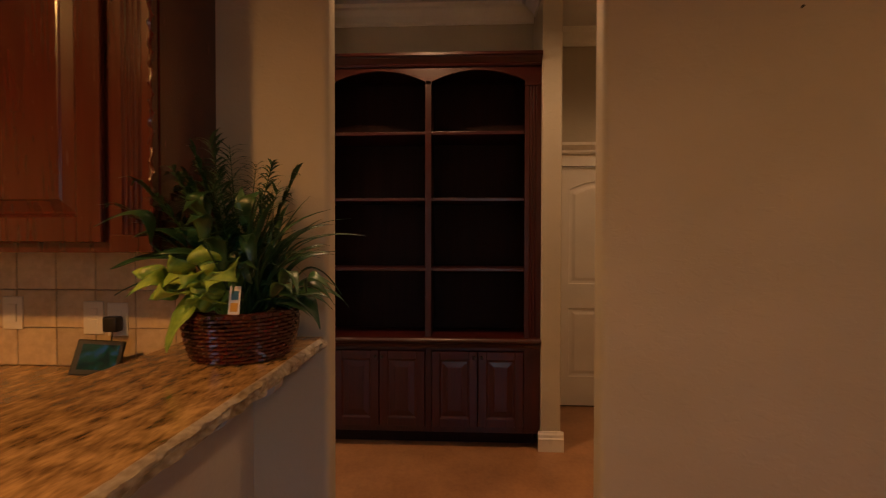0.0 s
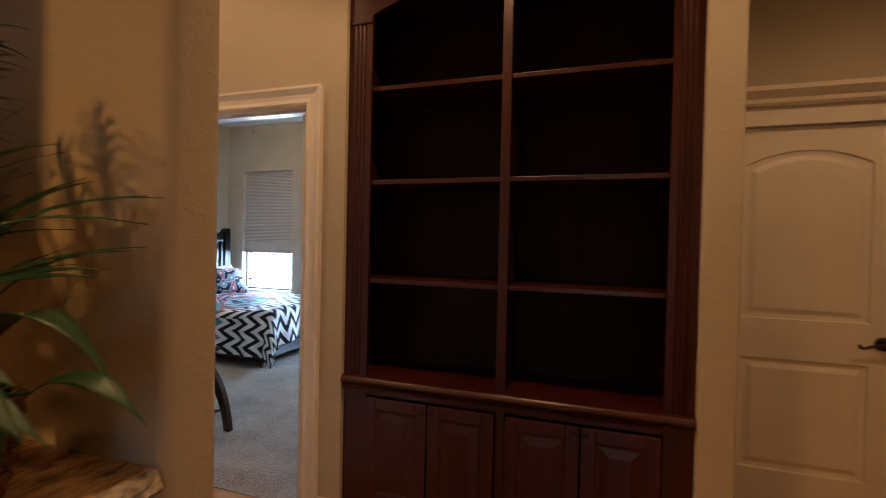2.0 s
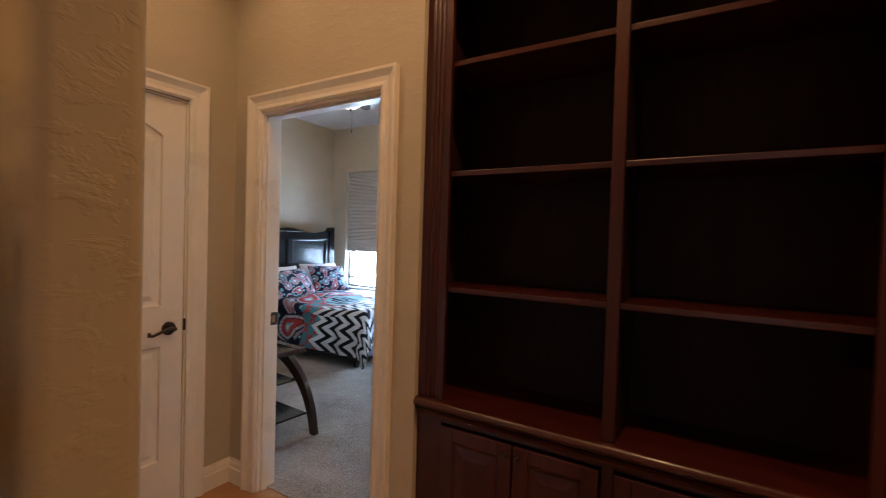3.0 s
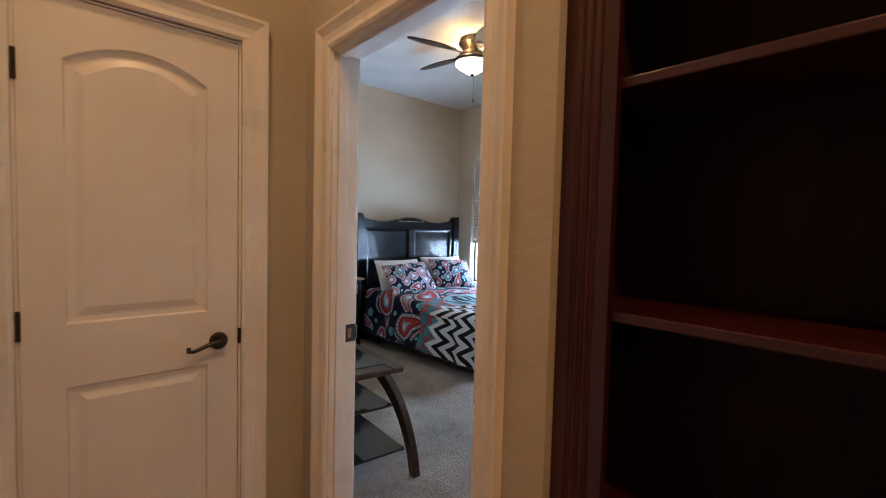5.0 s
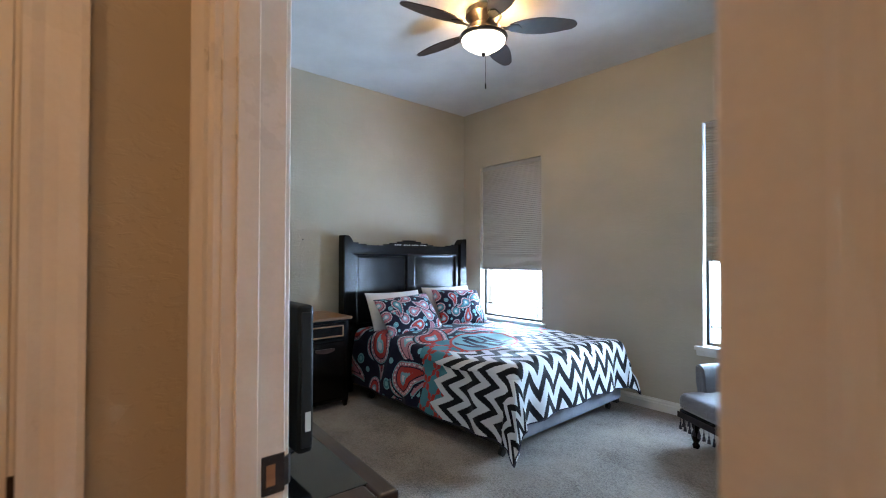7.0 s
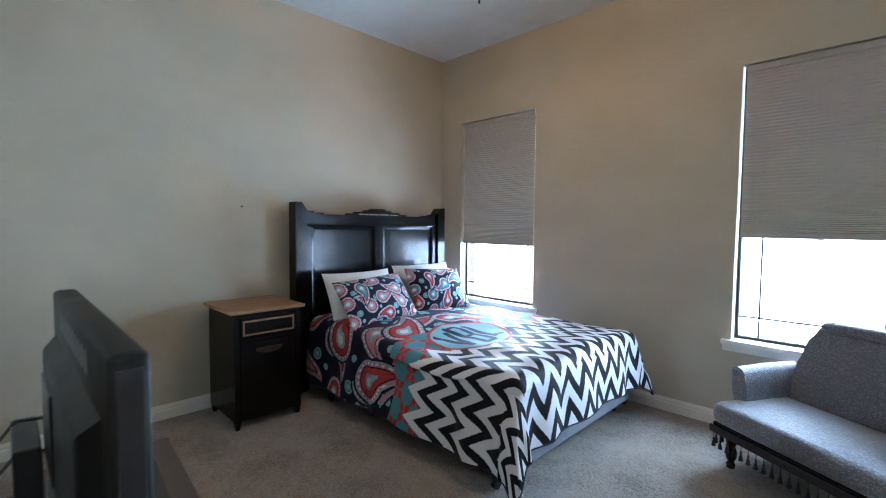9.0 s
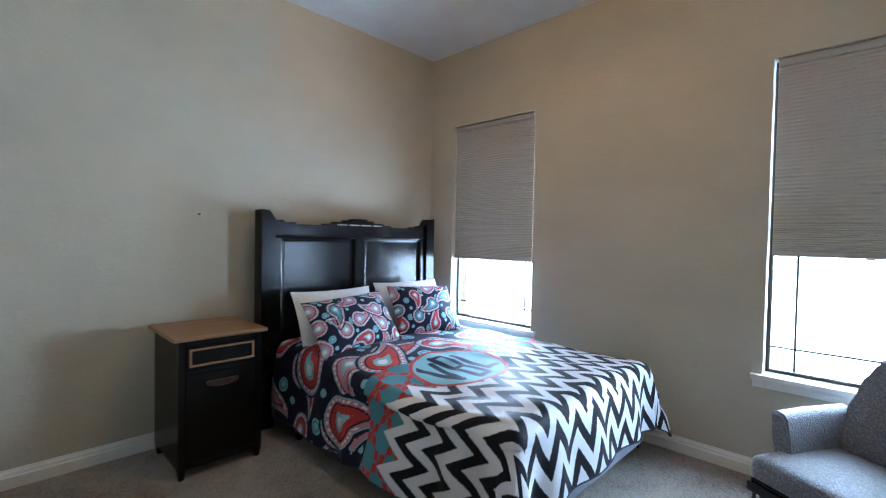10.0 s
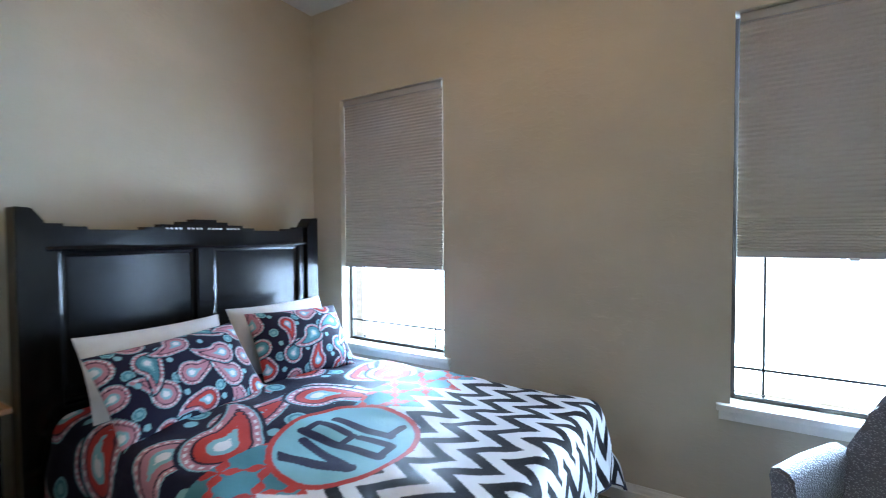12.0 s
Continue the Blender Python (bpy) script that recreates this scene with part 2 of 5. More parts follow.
def lathe(bm, profile, at, seg=24):
    """Turns (radius, height) pairs round the upright through at."""
    rings = []
    for r, z in profile:
        r = max(r, 0.0005)
        rings.append([bm.verts.new((at[0] + r * math.cos(2 * math.pi * k / seg), at[1] + r * math.sin(2 * math.pi * k / seg), at[2] + z)) for k in range(seg)])
    for a, b in zip(rings, rings[1:]):
        for k in range(seg):
            bm.faces.new((a[k], a[(k + 1) % seg], b[(k + 1) % seg], b[k]))
    bm.faces.new(rings[0][::-1])
    bm.faces.new(rings[-1])
    return bm


def sweep(bm, path, profile, out):
    """Moulding: profile pairs (across, proud) along a path in the plane with normal out, mitred at its corners."""
    out = Vector(out)
    pts = [Vector(p) for p in path]
    if abs(pts[0].z - pts[-1].z) < 1e-6 and (pts[1] - pts[0]).cross(out).z < -1e-6:
        pts.reverse()
    rings = []
    for i, p in enumerate(pts):
        sides = []
        if i > 0:
            sides.append((p - pts[i - 1]).normalized().cross(out))
        if i < len(pts) - 1:
            sides.append((pts[i + 1] - p).normalized().cross(out))
        side = sides[0] if len(sides) == 1 else (sides[0] + sides[1]) / (1 + sides[0].dot(sides[1]))
        rings.append([bm.verts.new(p + a * side + b * out) for a, b in profile])
    n = len(profile)
    for a, b in zip(rings, rings[1:]):
        for k in range(n):
            bm.faces.new((a[k], a[(k + 1) % n], b[(k + 1) % n], b[k]))
    bm.faces.new(rings[0][::-1])
    bm.faces.new(rings[-1])
    return bm


def prism(bm, outline, axis, a, b):
    """An outline of pairs, pushed from a to b along an axis: pairs are (x, z) for 'y', (y, z) for 'x', (x, y) for 'z'."""
    def place(p, d):
        return {"y": (p[0], d, p[1]), "x": (d, p[0], p[1]), "z": (p[0], p[1], d)}[axis]
    lo = [bm.verts.new(place(p, a)) for p in outline]
    hi = [bm.verts.new(place(p, b)) for p in outline]
    n = len(outline)
    bm.faces.new(lo)
    bm.faces.new(hi[::-1])
    for k in range(n):
        bm.faces.new((lo[k], lo[(k + 1) % n], hi[(k + 1) % n], hi[k]))
    return bm


def arch(x0, x1, spring, rise, n=14):
    """Points of a flat arch from x0 to x1."""
    return [(x0 + (x1 - x0) * k / n, spring + rise * (1 - (2 * k / n - 1) ** 2)) for k in range(n + 1)]


def raised_panel(bm, outline, axis, face, way, steps):
    """A door panel: rings of the outline, each drawn in by an inset and set at a depth behind the face (way: +1 or -1 along axis)."""
    cx = sum(p[0] for p in outline) / len(outline)
    cz = (min(p[1] for p in outline) + max(p[1] for p in outline)) / 2
    wx = max(p[0] for p in outline) - min(p[0] for p in outline)
    wz = max(p[1] for p in outline) - min(p[1] for p in outline)
    rings = []
    for inset, depth in steps:
        kx, kz = 1 - 2 * inset / wx, 1 - 2 * inset / wz
        ring = []
        for px, pz in outline:
            q = (cx + (px - cx) * kx, cz + (pz - cz) * kz)
            d = face + way * depth
            ring.append(bm.verts.new({"y": (q[0], d, q[1]), "x": (d, q[0], q[1])}[axis]))
        rings.append(ring)
    n = len(outline)
    for a, b in zip(rings, rings[1:]):
        for k in range(n):
            bm.faces.new((a[k], a[(k + 1) % n], b[(k + 1) % n], b[k]))
    bm.faces.new(rings[-1])
    return bm


CASING = [(0, 0), (0, 0.012), (0.012, 0.018), (0.03, 0.015), (0.05, 0.017), (0.066, 0.024), (0.078, 0.030), (0.09, 0.030), (0.09, 0)]
BASE = [(0, 0), (0, 0.018), (0.082, 0.018), (0.088, 0.013), (0.108, 0.011), (0.118, 0.006), (0.13, 0.004), (0.13, 0)]
CROWN = [(0, 0), (0, 0.012), (0.02, 0.018), (0.05, 0.05), (0.085, 0.075), (0.095, 0.095), (0.12, 0.10), (0.12, 0)]


def baseboard(path, out, tall=1.0):
    """Path on the floor, so that path's direction x out points up."""
    return structure("baseboard", sweep(bmesh.new(), path, [(a * tall, b) for a, b in BASE], out), M_TRIM, "white painted wooden baseboard along the wall")


def crown(path, out):
    return structure("crown_trim", sweep(bmesh.new(), path, CROWN, out), M_TRIM, "white crown moulding under the ceiling")


# ---- structure ----
structure("floor_bedroom", boxes((-4.53, -0.15, 3.07, 6.835, -0.1, 0.004)), M_CARPET, "worn beige cut-pile bedroom carpet")
structure("floor_hall", boxes((-3.1, 3.3, 1.647, 3.07, -0.1, 0.0), (-0.15, 3.3, 3.07, 3.90, -0.1, 0.0)), M_TILE, "glossy mottled orange-brown stained floor")
structure("floor_kitchen", boxes((-3.1, 3.3, -3.15, 1.647, -0.1, 0.0)), M_TILE, "glossy mottled orange-brown stained floor")
structure("ceiling_bedroom", boxes((-4.53, -0.15, 3.07, 6.835, CEIL, CEIL + 0.1)), M_CEIL, "white textured bedroom ceiling")
structure("ceiling_hall", boxes((-3.1, 3.3, 1.647, 3.07, CEIL, CEIL + 0.1), (-0.15, 3.3, 3.07, 3.90, CEIL, CEIL + 0.1)), M_CEIL, "white textured hall ceiling")
structure("ceiling_kitchen", boxes((-3.1, 3.3, -3.15, 1.647, CEIL, CEIL + 0.1)), M_CEIL, "white textured kitchen ceiling")

# wall between kitchen and hall, with a plain opening whose corners are rounded
OL, OR, KY0, KY1 = 0.338, 1.297, 1.647, 1.752


def rounded_end(x_end, x_far, r=0.022):
    """Plan of a wall's end with rounded corners."""
    s = 1 if x_far < x_end else -1
    pts = [(x_far, KY0)]
    for cy, a0 in ((KY0 + r, -90), (KY1 - r, 0)):
        for k in range(6):
            a = radians(a0 + 90 * k / 5)
            pts.append((x_end - s * r + s * r * math.cos(a), cy + r * math.sin(a)))
    pts.append((x_far, KY1))
    return pts


structure("wall_kitchen_west", prism(bmesh.new(), rounded_end(OL, -3.0), "z", 0, CEIL), M_WALL, "tan textured wall with rounded end", True)
structure("wall_kitchen_east", prism(bmesh.new(), rounded_end(OR, 3.2), "z", 0, CEIL), M_WALL, "tan textured wall with rounded end", True)
structure("wall_kitchen_lintel", boxes((OL, OR, KY0 + 0.002, KY1 - 0.002, 2.62, CEIL)), M_WALL, "tan wall above the opening")
structure("wall_kitchen_outer", boxes((-3.1, -3.0, -3.15, 3.0, 0, CEIL), (3.2, 3.3, -3.15, 3.90, 0, CEIL),
    (-3.0, 0.8, -3.15, -3.0, 0, CEIL), (2.4, 3.2, -3.15, -3.0, 0, CEIL), (0.8, 2.4, -3.15, -3.0, 0, 0.75), (0.8, 2.4, -3.15, -3.0, 2.25, CEIL)), M_WALL, "tan textured outer wall")

# hall: closet wall, wall with the bedroom door, niche, corridor
CX = -1.42
HY, HB, NY = 3.005, 3.112, 6.685
structure("wall_closet", boxes((CX - 0.12, CX, KY1, 2.11, 0, CEIL), (CX - 0.12, CX, 2.745, HY, 0, CEIL), (CX - 0.12, CX, 2.11, 2.745, 2.038, CEIL)), M_WALL, "tan textured wall with the closet door")
KXL, KXR = -0.174, 1.326
BL, BR, BH = -1.194, -0.380, 2.026
structure("wall_bedroom_south", boxes((-4.53, BL, HY, HB, 0, CEIL), (BR, KXL, HY, HB, 0, CEIL), (BL, BR, HY, HB, BH, CEIL)), M_WALL, "tan textured wall with the bedroom doorway")
structure("wall_bedroom_east", boxes((-0.27, KXL, HB, NY, 0, CEIL)), M_WALL, "tan textured bedroom wall")
structure("wall_bedroom_west", boxes((-4.53, -4.41, HB, NY, 0, CEIL)), M_WALL, "tan textured bedroom wall behind the bed")
structure("wall_niche", boxes((KXL, KXR, 3.385, 3.50, 0, CEIL)), M_WALL, "tan wall behind the built-in bookcase")
structure("wall_pillar", boxes((KXR, 1.455, HY, 3.90, 0, CEIL), bevel=0.008), M_WALL, "tan textured wall end beside the bookcase")
DL, DR, DH = 1.58, 2.33, 1.99
DY = 3.78
structure("wall_corridor", boxes((1.455, DL, DY, 3.90, 0, CEIL), (DR, 3.2, DY, 3.90, 0, CEIL), (DL, DR, DY, 3.90, DH, CEIL)), M_WALL, "tan textured corridor wall")

# bedroom's north wall with two windows
WZ0, WZ1, NT = 0.60, 2.388, 0.15
WINDOWS = [(-4.118, -3.222, 1.156), (-1.667, -0.815, 1.277)]
cols = [(-4.53, WINDOWS[0][0]), (WINDOWS[0][1], WINDOWS[1][0]), (WINDOWS[1][1], KXL)]
structure("wall_bedroom_north", boxes(*[(a, b, NY, NY + NT, 0, CEIL) for a, b in cols],
    *[(a, b, NY, NY + NT, z0, z1) for a, b, _ in WINDOWS for z0, z1 in ((0, WZ0 - 0.03), (WZ1, CEIL))]), M_WALL, "tan textured wall with two windows")

# mouldings
baseboard([(-4.41, HB, 0), (-4.41, NY, 0)], (1, 0, 0), 0.78)
baseboard([(-4.41 + 0.018, NY, 0), (-0.27, NY, 0)], (0, -1, 0), 0.78)
baseboard([(-0.27, NY - 0.018, 0), (-0.27, HB, 0)], (-1, 0, 0), 0.78)
baseboard([(BL - 0.095, HB, 0), (-4.39, HB, 0)], (0, 1, 0), 0.78)
baseboard([(CX, 2.833, 0), (CX, HY, 0)], (1, 0, 0))
baseboard([(CX, KY1, 0), (CX, 2.015, 0)], (1, 0, 0))
baseboard([(CX + 0.018, HY, 0), (BL - 0.088, HY, 0)], (0, -1, 0))
baseboard([(BR + 0.088, HY, 0), (KXL + 0.018, HY, 0)], (0, -1, 0))
baseboard([(KXR - 0.018, HY, 0), (1.473, HY, 0)], (0, -1, 0))
baseboard([(1.455, HY, 0), (1.455, DY, 0)], (1, 0, 0))
baseboard([(3.2, KY1, 0), (OR + 0.03, KY1, 0)], (0, 1, 0))
baseboard([(OL - 0.03, KY1, 0), (CX + 0.02, KY1, 0)], (0, 1, 0))
baseboard([(OR + 0.03, KY0, 0), (3.2, KY0, 0)], (0, -1, 0))
CZ = CEIL - 0.12
crown([(KXL, 3.385, CZ), (KXR, 3.385, CZ)], (0, -1, 0))
crown([(KXR, 3.285, CZ), (KXR, HY, CZ)], (-1, 0, 0))
crown([(CX, HY, CZ), (KXL, HY, CZ)], (0, -1, 0))
crown([(CX, KY1, CZ), (CX, HY - 0.1, CZ)], (1, 0, 0))
crown([(KXR, HY, CZ), (1.455, HY, CZ)], (0, -1, 0))
crown([(1.455, DY, CZ), (3.2, DY, CZ)], (0, -1, 0))


# ---- doors ----
def panel_door(thing_, axis, face, way, a0, a1, height):
    """A moulded two-panel door leaf: upper panel with an arched top."""
    st, t = 0.105, 0.035
    inner = (a0 + st, a1 - st)
    bm = bmesh.new()
    back_at = face + way * t
    for s0, s1 in ((a0, inner[0]), (inner[1], a1)):
        prism(bm, [(s0, 0.012), (s1, 0.012), (s1, height), (s0, height)], axis, face, back_at)
    for z0, z1 in ((0.012, 0.25), (0.82, 1.02)):
        prism(bm, [(inner[0], z0), (inner[1], z0), (inner[1], z1), (inner[0], z1)], axis, face, back_at)
    top = arch(inner[0], inner[1], height - 0.185, 0.07)
    prism(bm, [*top, (inner[1], height), (inner[0], height)], axis, face, back_at)
    leaf = part("leaf", bm, M_DOOR, thing_)
    steps = [(0, 0), (0.006, 0.010), (0.022, 0.012), (0.030, 0.011), (0.052, 0.002)]
    low = [(inner[0], 0.25), (inner[1], 0.25), (inner[1], 0.82), (inner[0], 0.82)]
    high = [(inner[0], 1.02), (inner[1], 1.02), *reversed(top)]
    for outline in (low, high):
        part("panel", raised_panel(bmesh.new(), outline, axis, face, way, steps), M_DOOR, leaf)
    return leaf


def casing(x_or_y, axis, a0, a1, z, out, label):
    """Three mitred boards round a doorway."""
    def at(a, zz):
        return (a, x_or_y, zz) if axis == "y" else (x_or_y, a, zz)
    path = [at(a0, 0), at(a0, z), at(a1, z), at(a1, 0)]
    side = (Vector(path[1]) - Vector(path[0])).normalized().cross(Vector(out))
    mid = Vector(at((a0 + a1) / 2, 0)) - Vector(at(a0, 0))
    if side.dot(mid) > 0:
        path.reverse()
    return structure("door_trim", sweep(bmesh.new(), path, CASING, out), M_TRIM, label)


casing(CX, "x", 2.108, 2.747, 2.042, (1, 0, 0), "white moulded casing round the closet door")
casing(HY, "y", BL + 0.004, BR - 0.004, BH - 0.004, (0, -1, 0), "white moulded casing round the bedroom doorway")
casing(HB, "y", BL + 0.004, BR - 0.004, BH - 0.004, (0, 1, 0), "white moulded casing round the bedroom doorway")


def jamb(x0, x1, y0, y1, z, name="door_jamb"):
    """Lining boards of an opening along x with a stop bead."""
    t, mid = 0.018, (y0 + y1) / 2
    return structure(name, boxes((x0 - 0.001, x0 + t, y0, y1, 0, z), (x1 - t, x1 + 0.001, y0, y1, 0, z), (x0 + t, x1 - t, y0, y1, z - t, z),
        (x0 + t, x0 + t + 0.011, mid - 0.034, mid + 0.004, 0, z - t), (x1 - t - 0.011, x1 - t, mid - 0.034, mid + 0.004, 0, z - t), (x0 + t, x1 - t, mid - 0.034, mid + 0.004, z - t - 0.011, z - t), bevel=0.0015, seg=1), M_TRIM, "glossy white door lining")


jamb(BL - 0.004, BR + 0.004, HY - 0.002, HB + 0.002, BH)


def lever(parent, at, out, along, label="dark bronze lever handle"):
    """A round rose and a curled lever that points along."""
    at, out, along = Vector(at), Vector(out), Vector(along)
    bm = bmesh.new()
    tube(bm, [at, at + 0.006 * out, at + 0.012 * out, at + 0.016 * out], [0.033, 0.033, 0.029, 0.014], 20)
    tube(bm, [at + 0.014 * out, at + 0.052 * out], 0.010, 12)
    pts = [at + 0.05 * out + along * s + Vector((0, 0, dz)) for s, dz in ((-0.012, 0), (0.02, 0.003), (0.05, -0.002), (0.078, -0.012), (0.098, -0.018), (0.112, -0.014), (0.112, -0.004), (0.104, -0.005))]
    tube(bm, pts, [0.009, 0.010, 0.008, 0.007, 0.007, 0.008, 0.007, 0.005], 10)
    return part("handle", bm, M_BRONZE, parent, label, True)


def hinge(parent, axis_at, z, out):
    bm = bmesh.new()
    tube(bm, [(axis_at[0], axis_at[1], z - 0.045), (axis_at[0], axis_at[1], z + 0.045)], 0.0065, 10)
    return part("hinge", bm, M_BRONZE, parent, "dark bronze hinge", True)


door = thing("door_closet", (CX, 2.43, 0), "closed white two-panel closet door with arched upper panel", "door", kind="structure")
leaf = panel_door(door, "x", CX - 0.008, -1, 2.120, 2.736, 2.03)
lever(leaf, (CX - 0.008, 2.668, 0.905), (1, 0, 0), (0, -1, 0))
for hz in (0.25, 1.03, 1.80):
    hinge(leaf, (CX + 0.002, 2.117), hz, (1, 0, 0))
part("latch_plate", boxes((CX - 0.012, CX + 0.004, 2.736, 2.746, 0.885, 0.945), bevel=0.002), M_BRONZE, door, "dark bronze latch plate")
part("lining", boxes((CX - 0.12, CX, 2.109, 2.119, 0, 2.036), (CX - 0.12, CX, 2.738, 2.746, 0, 2.036), (CX - 0.12, CX, 2.119, 2.738, 2.032, 2.044)), M_TRIM, door)

strike = thing("strike_plate", (BL + 0.014, 3.095, 0.924), "dark bronze strike plate let into the door lining", "strike plate")
plate_ = part("face", boxes((BL + 0.012, BL + 0.0165, 3.072, 3.1135, 0.889, 0.959), bevel=0.001, seg=1), M_BRONZE, strike)
part("lip", prism(bmesh.new(), [(BL + 0.012, 3.112), (BL + 0.0165, 3.112), (BL + 0.0145, 3.121), (BL + 0.009, 3.127), (BL + 0.006, 3.126), (BL + 0.010, 3.120)], "z", 0.898, 0.950), M_BRONZE, strike, "curved bronze lip")
part("latch_hole", boxes((BL + 0.016, BL + 0.0169, 3.080, 3.096, 0.905, 0.943)), M_OAK, plate_, "raw wood in the latch hole")
for z in (0.8955, 0.9525):
    part("screw", tube(bmesh.new(), [(BL + 0.016, 3.088, z), (BL + 0.0174, 3.088, z)], 0.0035, 10), M_METAL, plate_)

door = thing("door_corridor", (1.935, DY, 0), "closed white two-panel door with arched upper panel and crowned head", "door", kind="structure")
leaf = panel_door(door, "y", DY + 0.025, 1, DL + 0.004, DR - 0.004, DH - 0.006)
lever(leaf, (2.272, DY + 0.025, 0.93), (0, -1, 0), (-1, 0, 0))
for a in (DL - 0.09, DR):
    part("side_casing", boxes((a, a + 0.09, DY - 0.018, DY, 0, DH + 0.09), bevel=0.003), M_TRIM, door, "white side casing")
part("frieze", boxes((DL, DR, DY - 0.007, DY, DH, 2.09)), M_TRIM, door, "flat white frieze board")
# dark strip added to block light in the gap under the door
part("gap_strip", boxes((DL, DR, DY + 0.032, 3.90, 0.0, 0.0115)), M_BRONZE, door, "dark strip added under the door against a light leak")
HEAD = [(0, 0), (0, 0.03), (0.012, 0.042), (0.03, 0.046), (0.05, 0.07), (0.062, 0.085), (0.084, 0.088), (0.084, 0)]
part("head_crown", sweep(bmesh.new(), [(DL - 0.12, DY, 2.082), (DR + 0.12, DY, 2.082)], HEAD, (0, -1, 0)), M_TRIM, door, "white moulded head over the door")


structure("door_stop", boxes((-0.462, BR - 0.013, HB - 0.035, HB + 0.003, 0, BH - 0.016), bevel=0.002, seg=1), M_TRIM, "glossy white hinge-side stop")
# bedroom door, open into the room
door = thing("door_bedroom", (-0.44, HB + 0.01, 0), "glossy white bedroom door standing open into the room", "door", kind="structure")
bdl = panel_door(door, "x", -0.470, 1, HB + 0.008, HB + 0.79, 2.02)
for hz in (0.22, 1.02, 1.82):
    part("hinge", boxes((-0.425, BR - 0.012, HB + 0.004, HB + 0.008, hz - 0.045, hz + 0.045)), M_BRONZE, bdl, "dark bronze hinge")
lever(bdl, (-0.470, HB + 0.73, 0.91), (-1, 0, 0), (0, -1, 0))


# ---- windows ----
M_SHADE = material("grey_cellular_shade", (0.42, 0.375, 0.315), 0.9, spec=0.1)
tr = M_SHADE.node_tree.nodes.new("ShaderNodeBsdfTranslucent")
tr.inputs["Color"].default_value = (0.40, 0.37, 0.33, 1)
mx = M_SHADE.node_tree.nodes.new("ShaderNodeMixShader")
mx.inputs["Fac"].default_value = 0.10
link(M_SHADE, M_SHADE.node_tree.nodes["Principled BSDF"].outputs[0], mx.inputs[1])
link(M_SHADE, tr.outputs[0], mx.inputs[2])
link(M_SHADE, mx.outputs[0], M_SHADE.node_tree.nodes["Material Output"].inputs["Surface"])


def window(n, x0, x1, zb):
    w = thing(f"window_{n}", ((x0 + x1) / 2, NY, WZ0), "bronze-framed window with a prairie grid and white sill", "window", kind="structure")
    fy0, fy1 = NY + 0.085, NY + 0.125
    f = 0.02
    part("window_frame", boxes((x0, x0 + f, fy0, fy1, WZ0, WZ1), (x1 - f, x1, fy0, fy1, WZ0, WZ1), (x0 + f, x1 - f, fy0, fy1, WZ0, WZ0 + f), (x0 + f, x1 - f, fy0, fy1, WZ1 - f, WZ1),
        (x0 + f, x1 - f, fy0, fy1, 1.50, 1.535), bevel=0.003, seg=1), M_FRAME, w, "dark bronze metal frame")
    bars = [(x0 + 0.125, x0 + 0.137, WZ0 + f, 1.50), (x1 - 0.137, x1 - 0.125, WZ0 + f, 1.50), (x0 + f, x1 - f, 0.742, 0.754), (x0 + f, x1 - f, 2.22, 2.232)]
    for a, b, z0, z1 in bars:
        part("glazing_bar", boxes((a, b, fy0 + 0.014, fy0 + 0.024, z0, z1), bevel=0.002, seg=1), M_FRAME, w, "thin bronze glazing bar")
    for z0, z1 in ((WZ0 + f, 1.50), (1.535, WZ1 - f)):
        pane = part("pane", boxes((x0 + f, x1 - f, fy0 + 0.027, fy0 + 0.031, z0, z1)), M_GLASS, w, "clear glass")
        pane.visible_shadow = False
    sill = bmesh.new()
    box(sill, x0 - 0.055, x1 + 0.055, NY - 0.035, NY, WZ0 - 0.03, WZ0, 0.004)
    box(sill, x0, x1, NY, fy0 + 0.005, WZ0 - 0.03, WZ0)
    prof = [(0, 0), (0, 0.012), (0.02, 0.016), (0.04, 0.022), (0.045, 0.022), (0.045, 0)]
    sweep(sill, [(x0 - 0.045, NY, WZ0 - 0.075), (x1 + 0.045, NY, WZ0 - 0.075)], prof, (0, -1, 0))
    part("window_sill", sill, M_TRIM, w, "white painted wooden sill and apron")
    shade = thing("cellular_shade", ((x0 + x1) / 2, NY + 0.045, zb), "grey pleated cellular shade lowered two thirds over the window", "window shade", "bedroom shades")
    sx0, sx1, yc = x0 + (0.018 if n == 2 else 0.006), x1 - (0.019 if n == 2 else 0.028), NY + 0.045
    bm = bmesh.new()
    z, zs = zb + 0.03, []
    while z < WZ1 - 0.04:
        zs.append(z)
        z += 0.0125 if z < zb + 0.17 else 0.0215
    rows = []
    for k, zz in enumerate(zs):
        for dz, dy in ((0, -0.004), ((zs[k + 1] - zz) * 0.5 if k + 1 < len(zs) else 0.01, -0.009)):
            rows.append((bm.verts.new((sx0, yc + dy, zz + dz)), bm.verts.new((sx1, yc + dy, zz + dz)), bm.verts.new((sx1, yc - dy, zz + dz)), bm.verts.new((sx0, yc - dy, zz + dz))))
    for a, b in zip(rows, rows[1:]):
        for k in range(4):
            bm.faces.new((a[k], a[(k + 1) % 4], b[(k + 1) % 4], b[k]))
    part("pleats", bm, M_SHADE, shade, "grey pleated fabric")
    rail = material("shade_rail", (0.36, 0.34, 0.31), 0.5)
    part("bottom_rail", boxes((sx0, sx1, yc - 0.014, yc + 0.014, zb, zb + 0.03), bevel=0.004), rail, shade, "grey aluminium bottom rail")
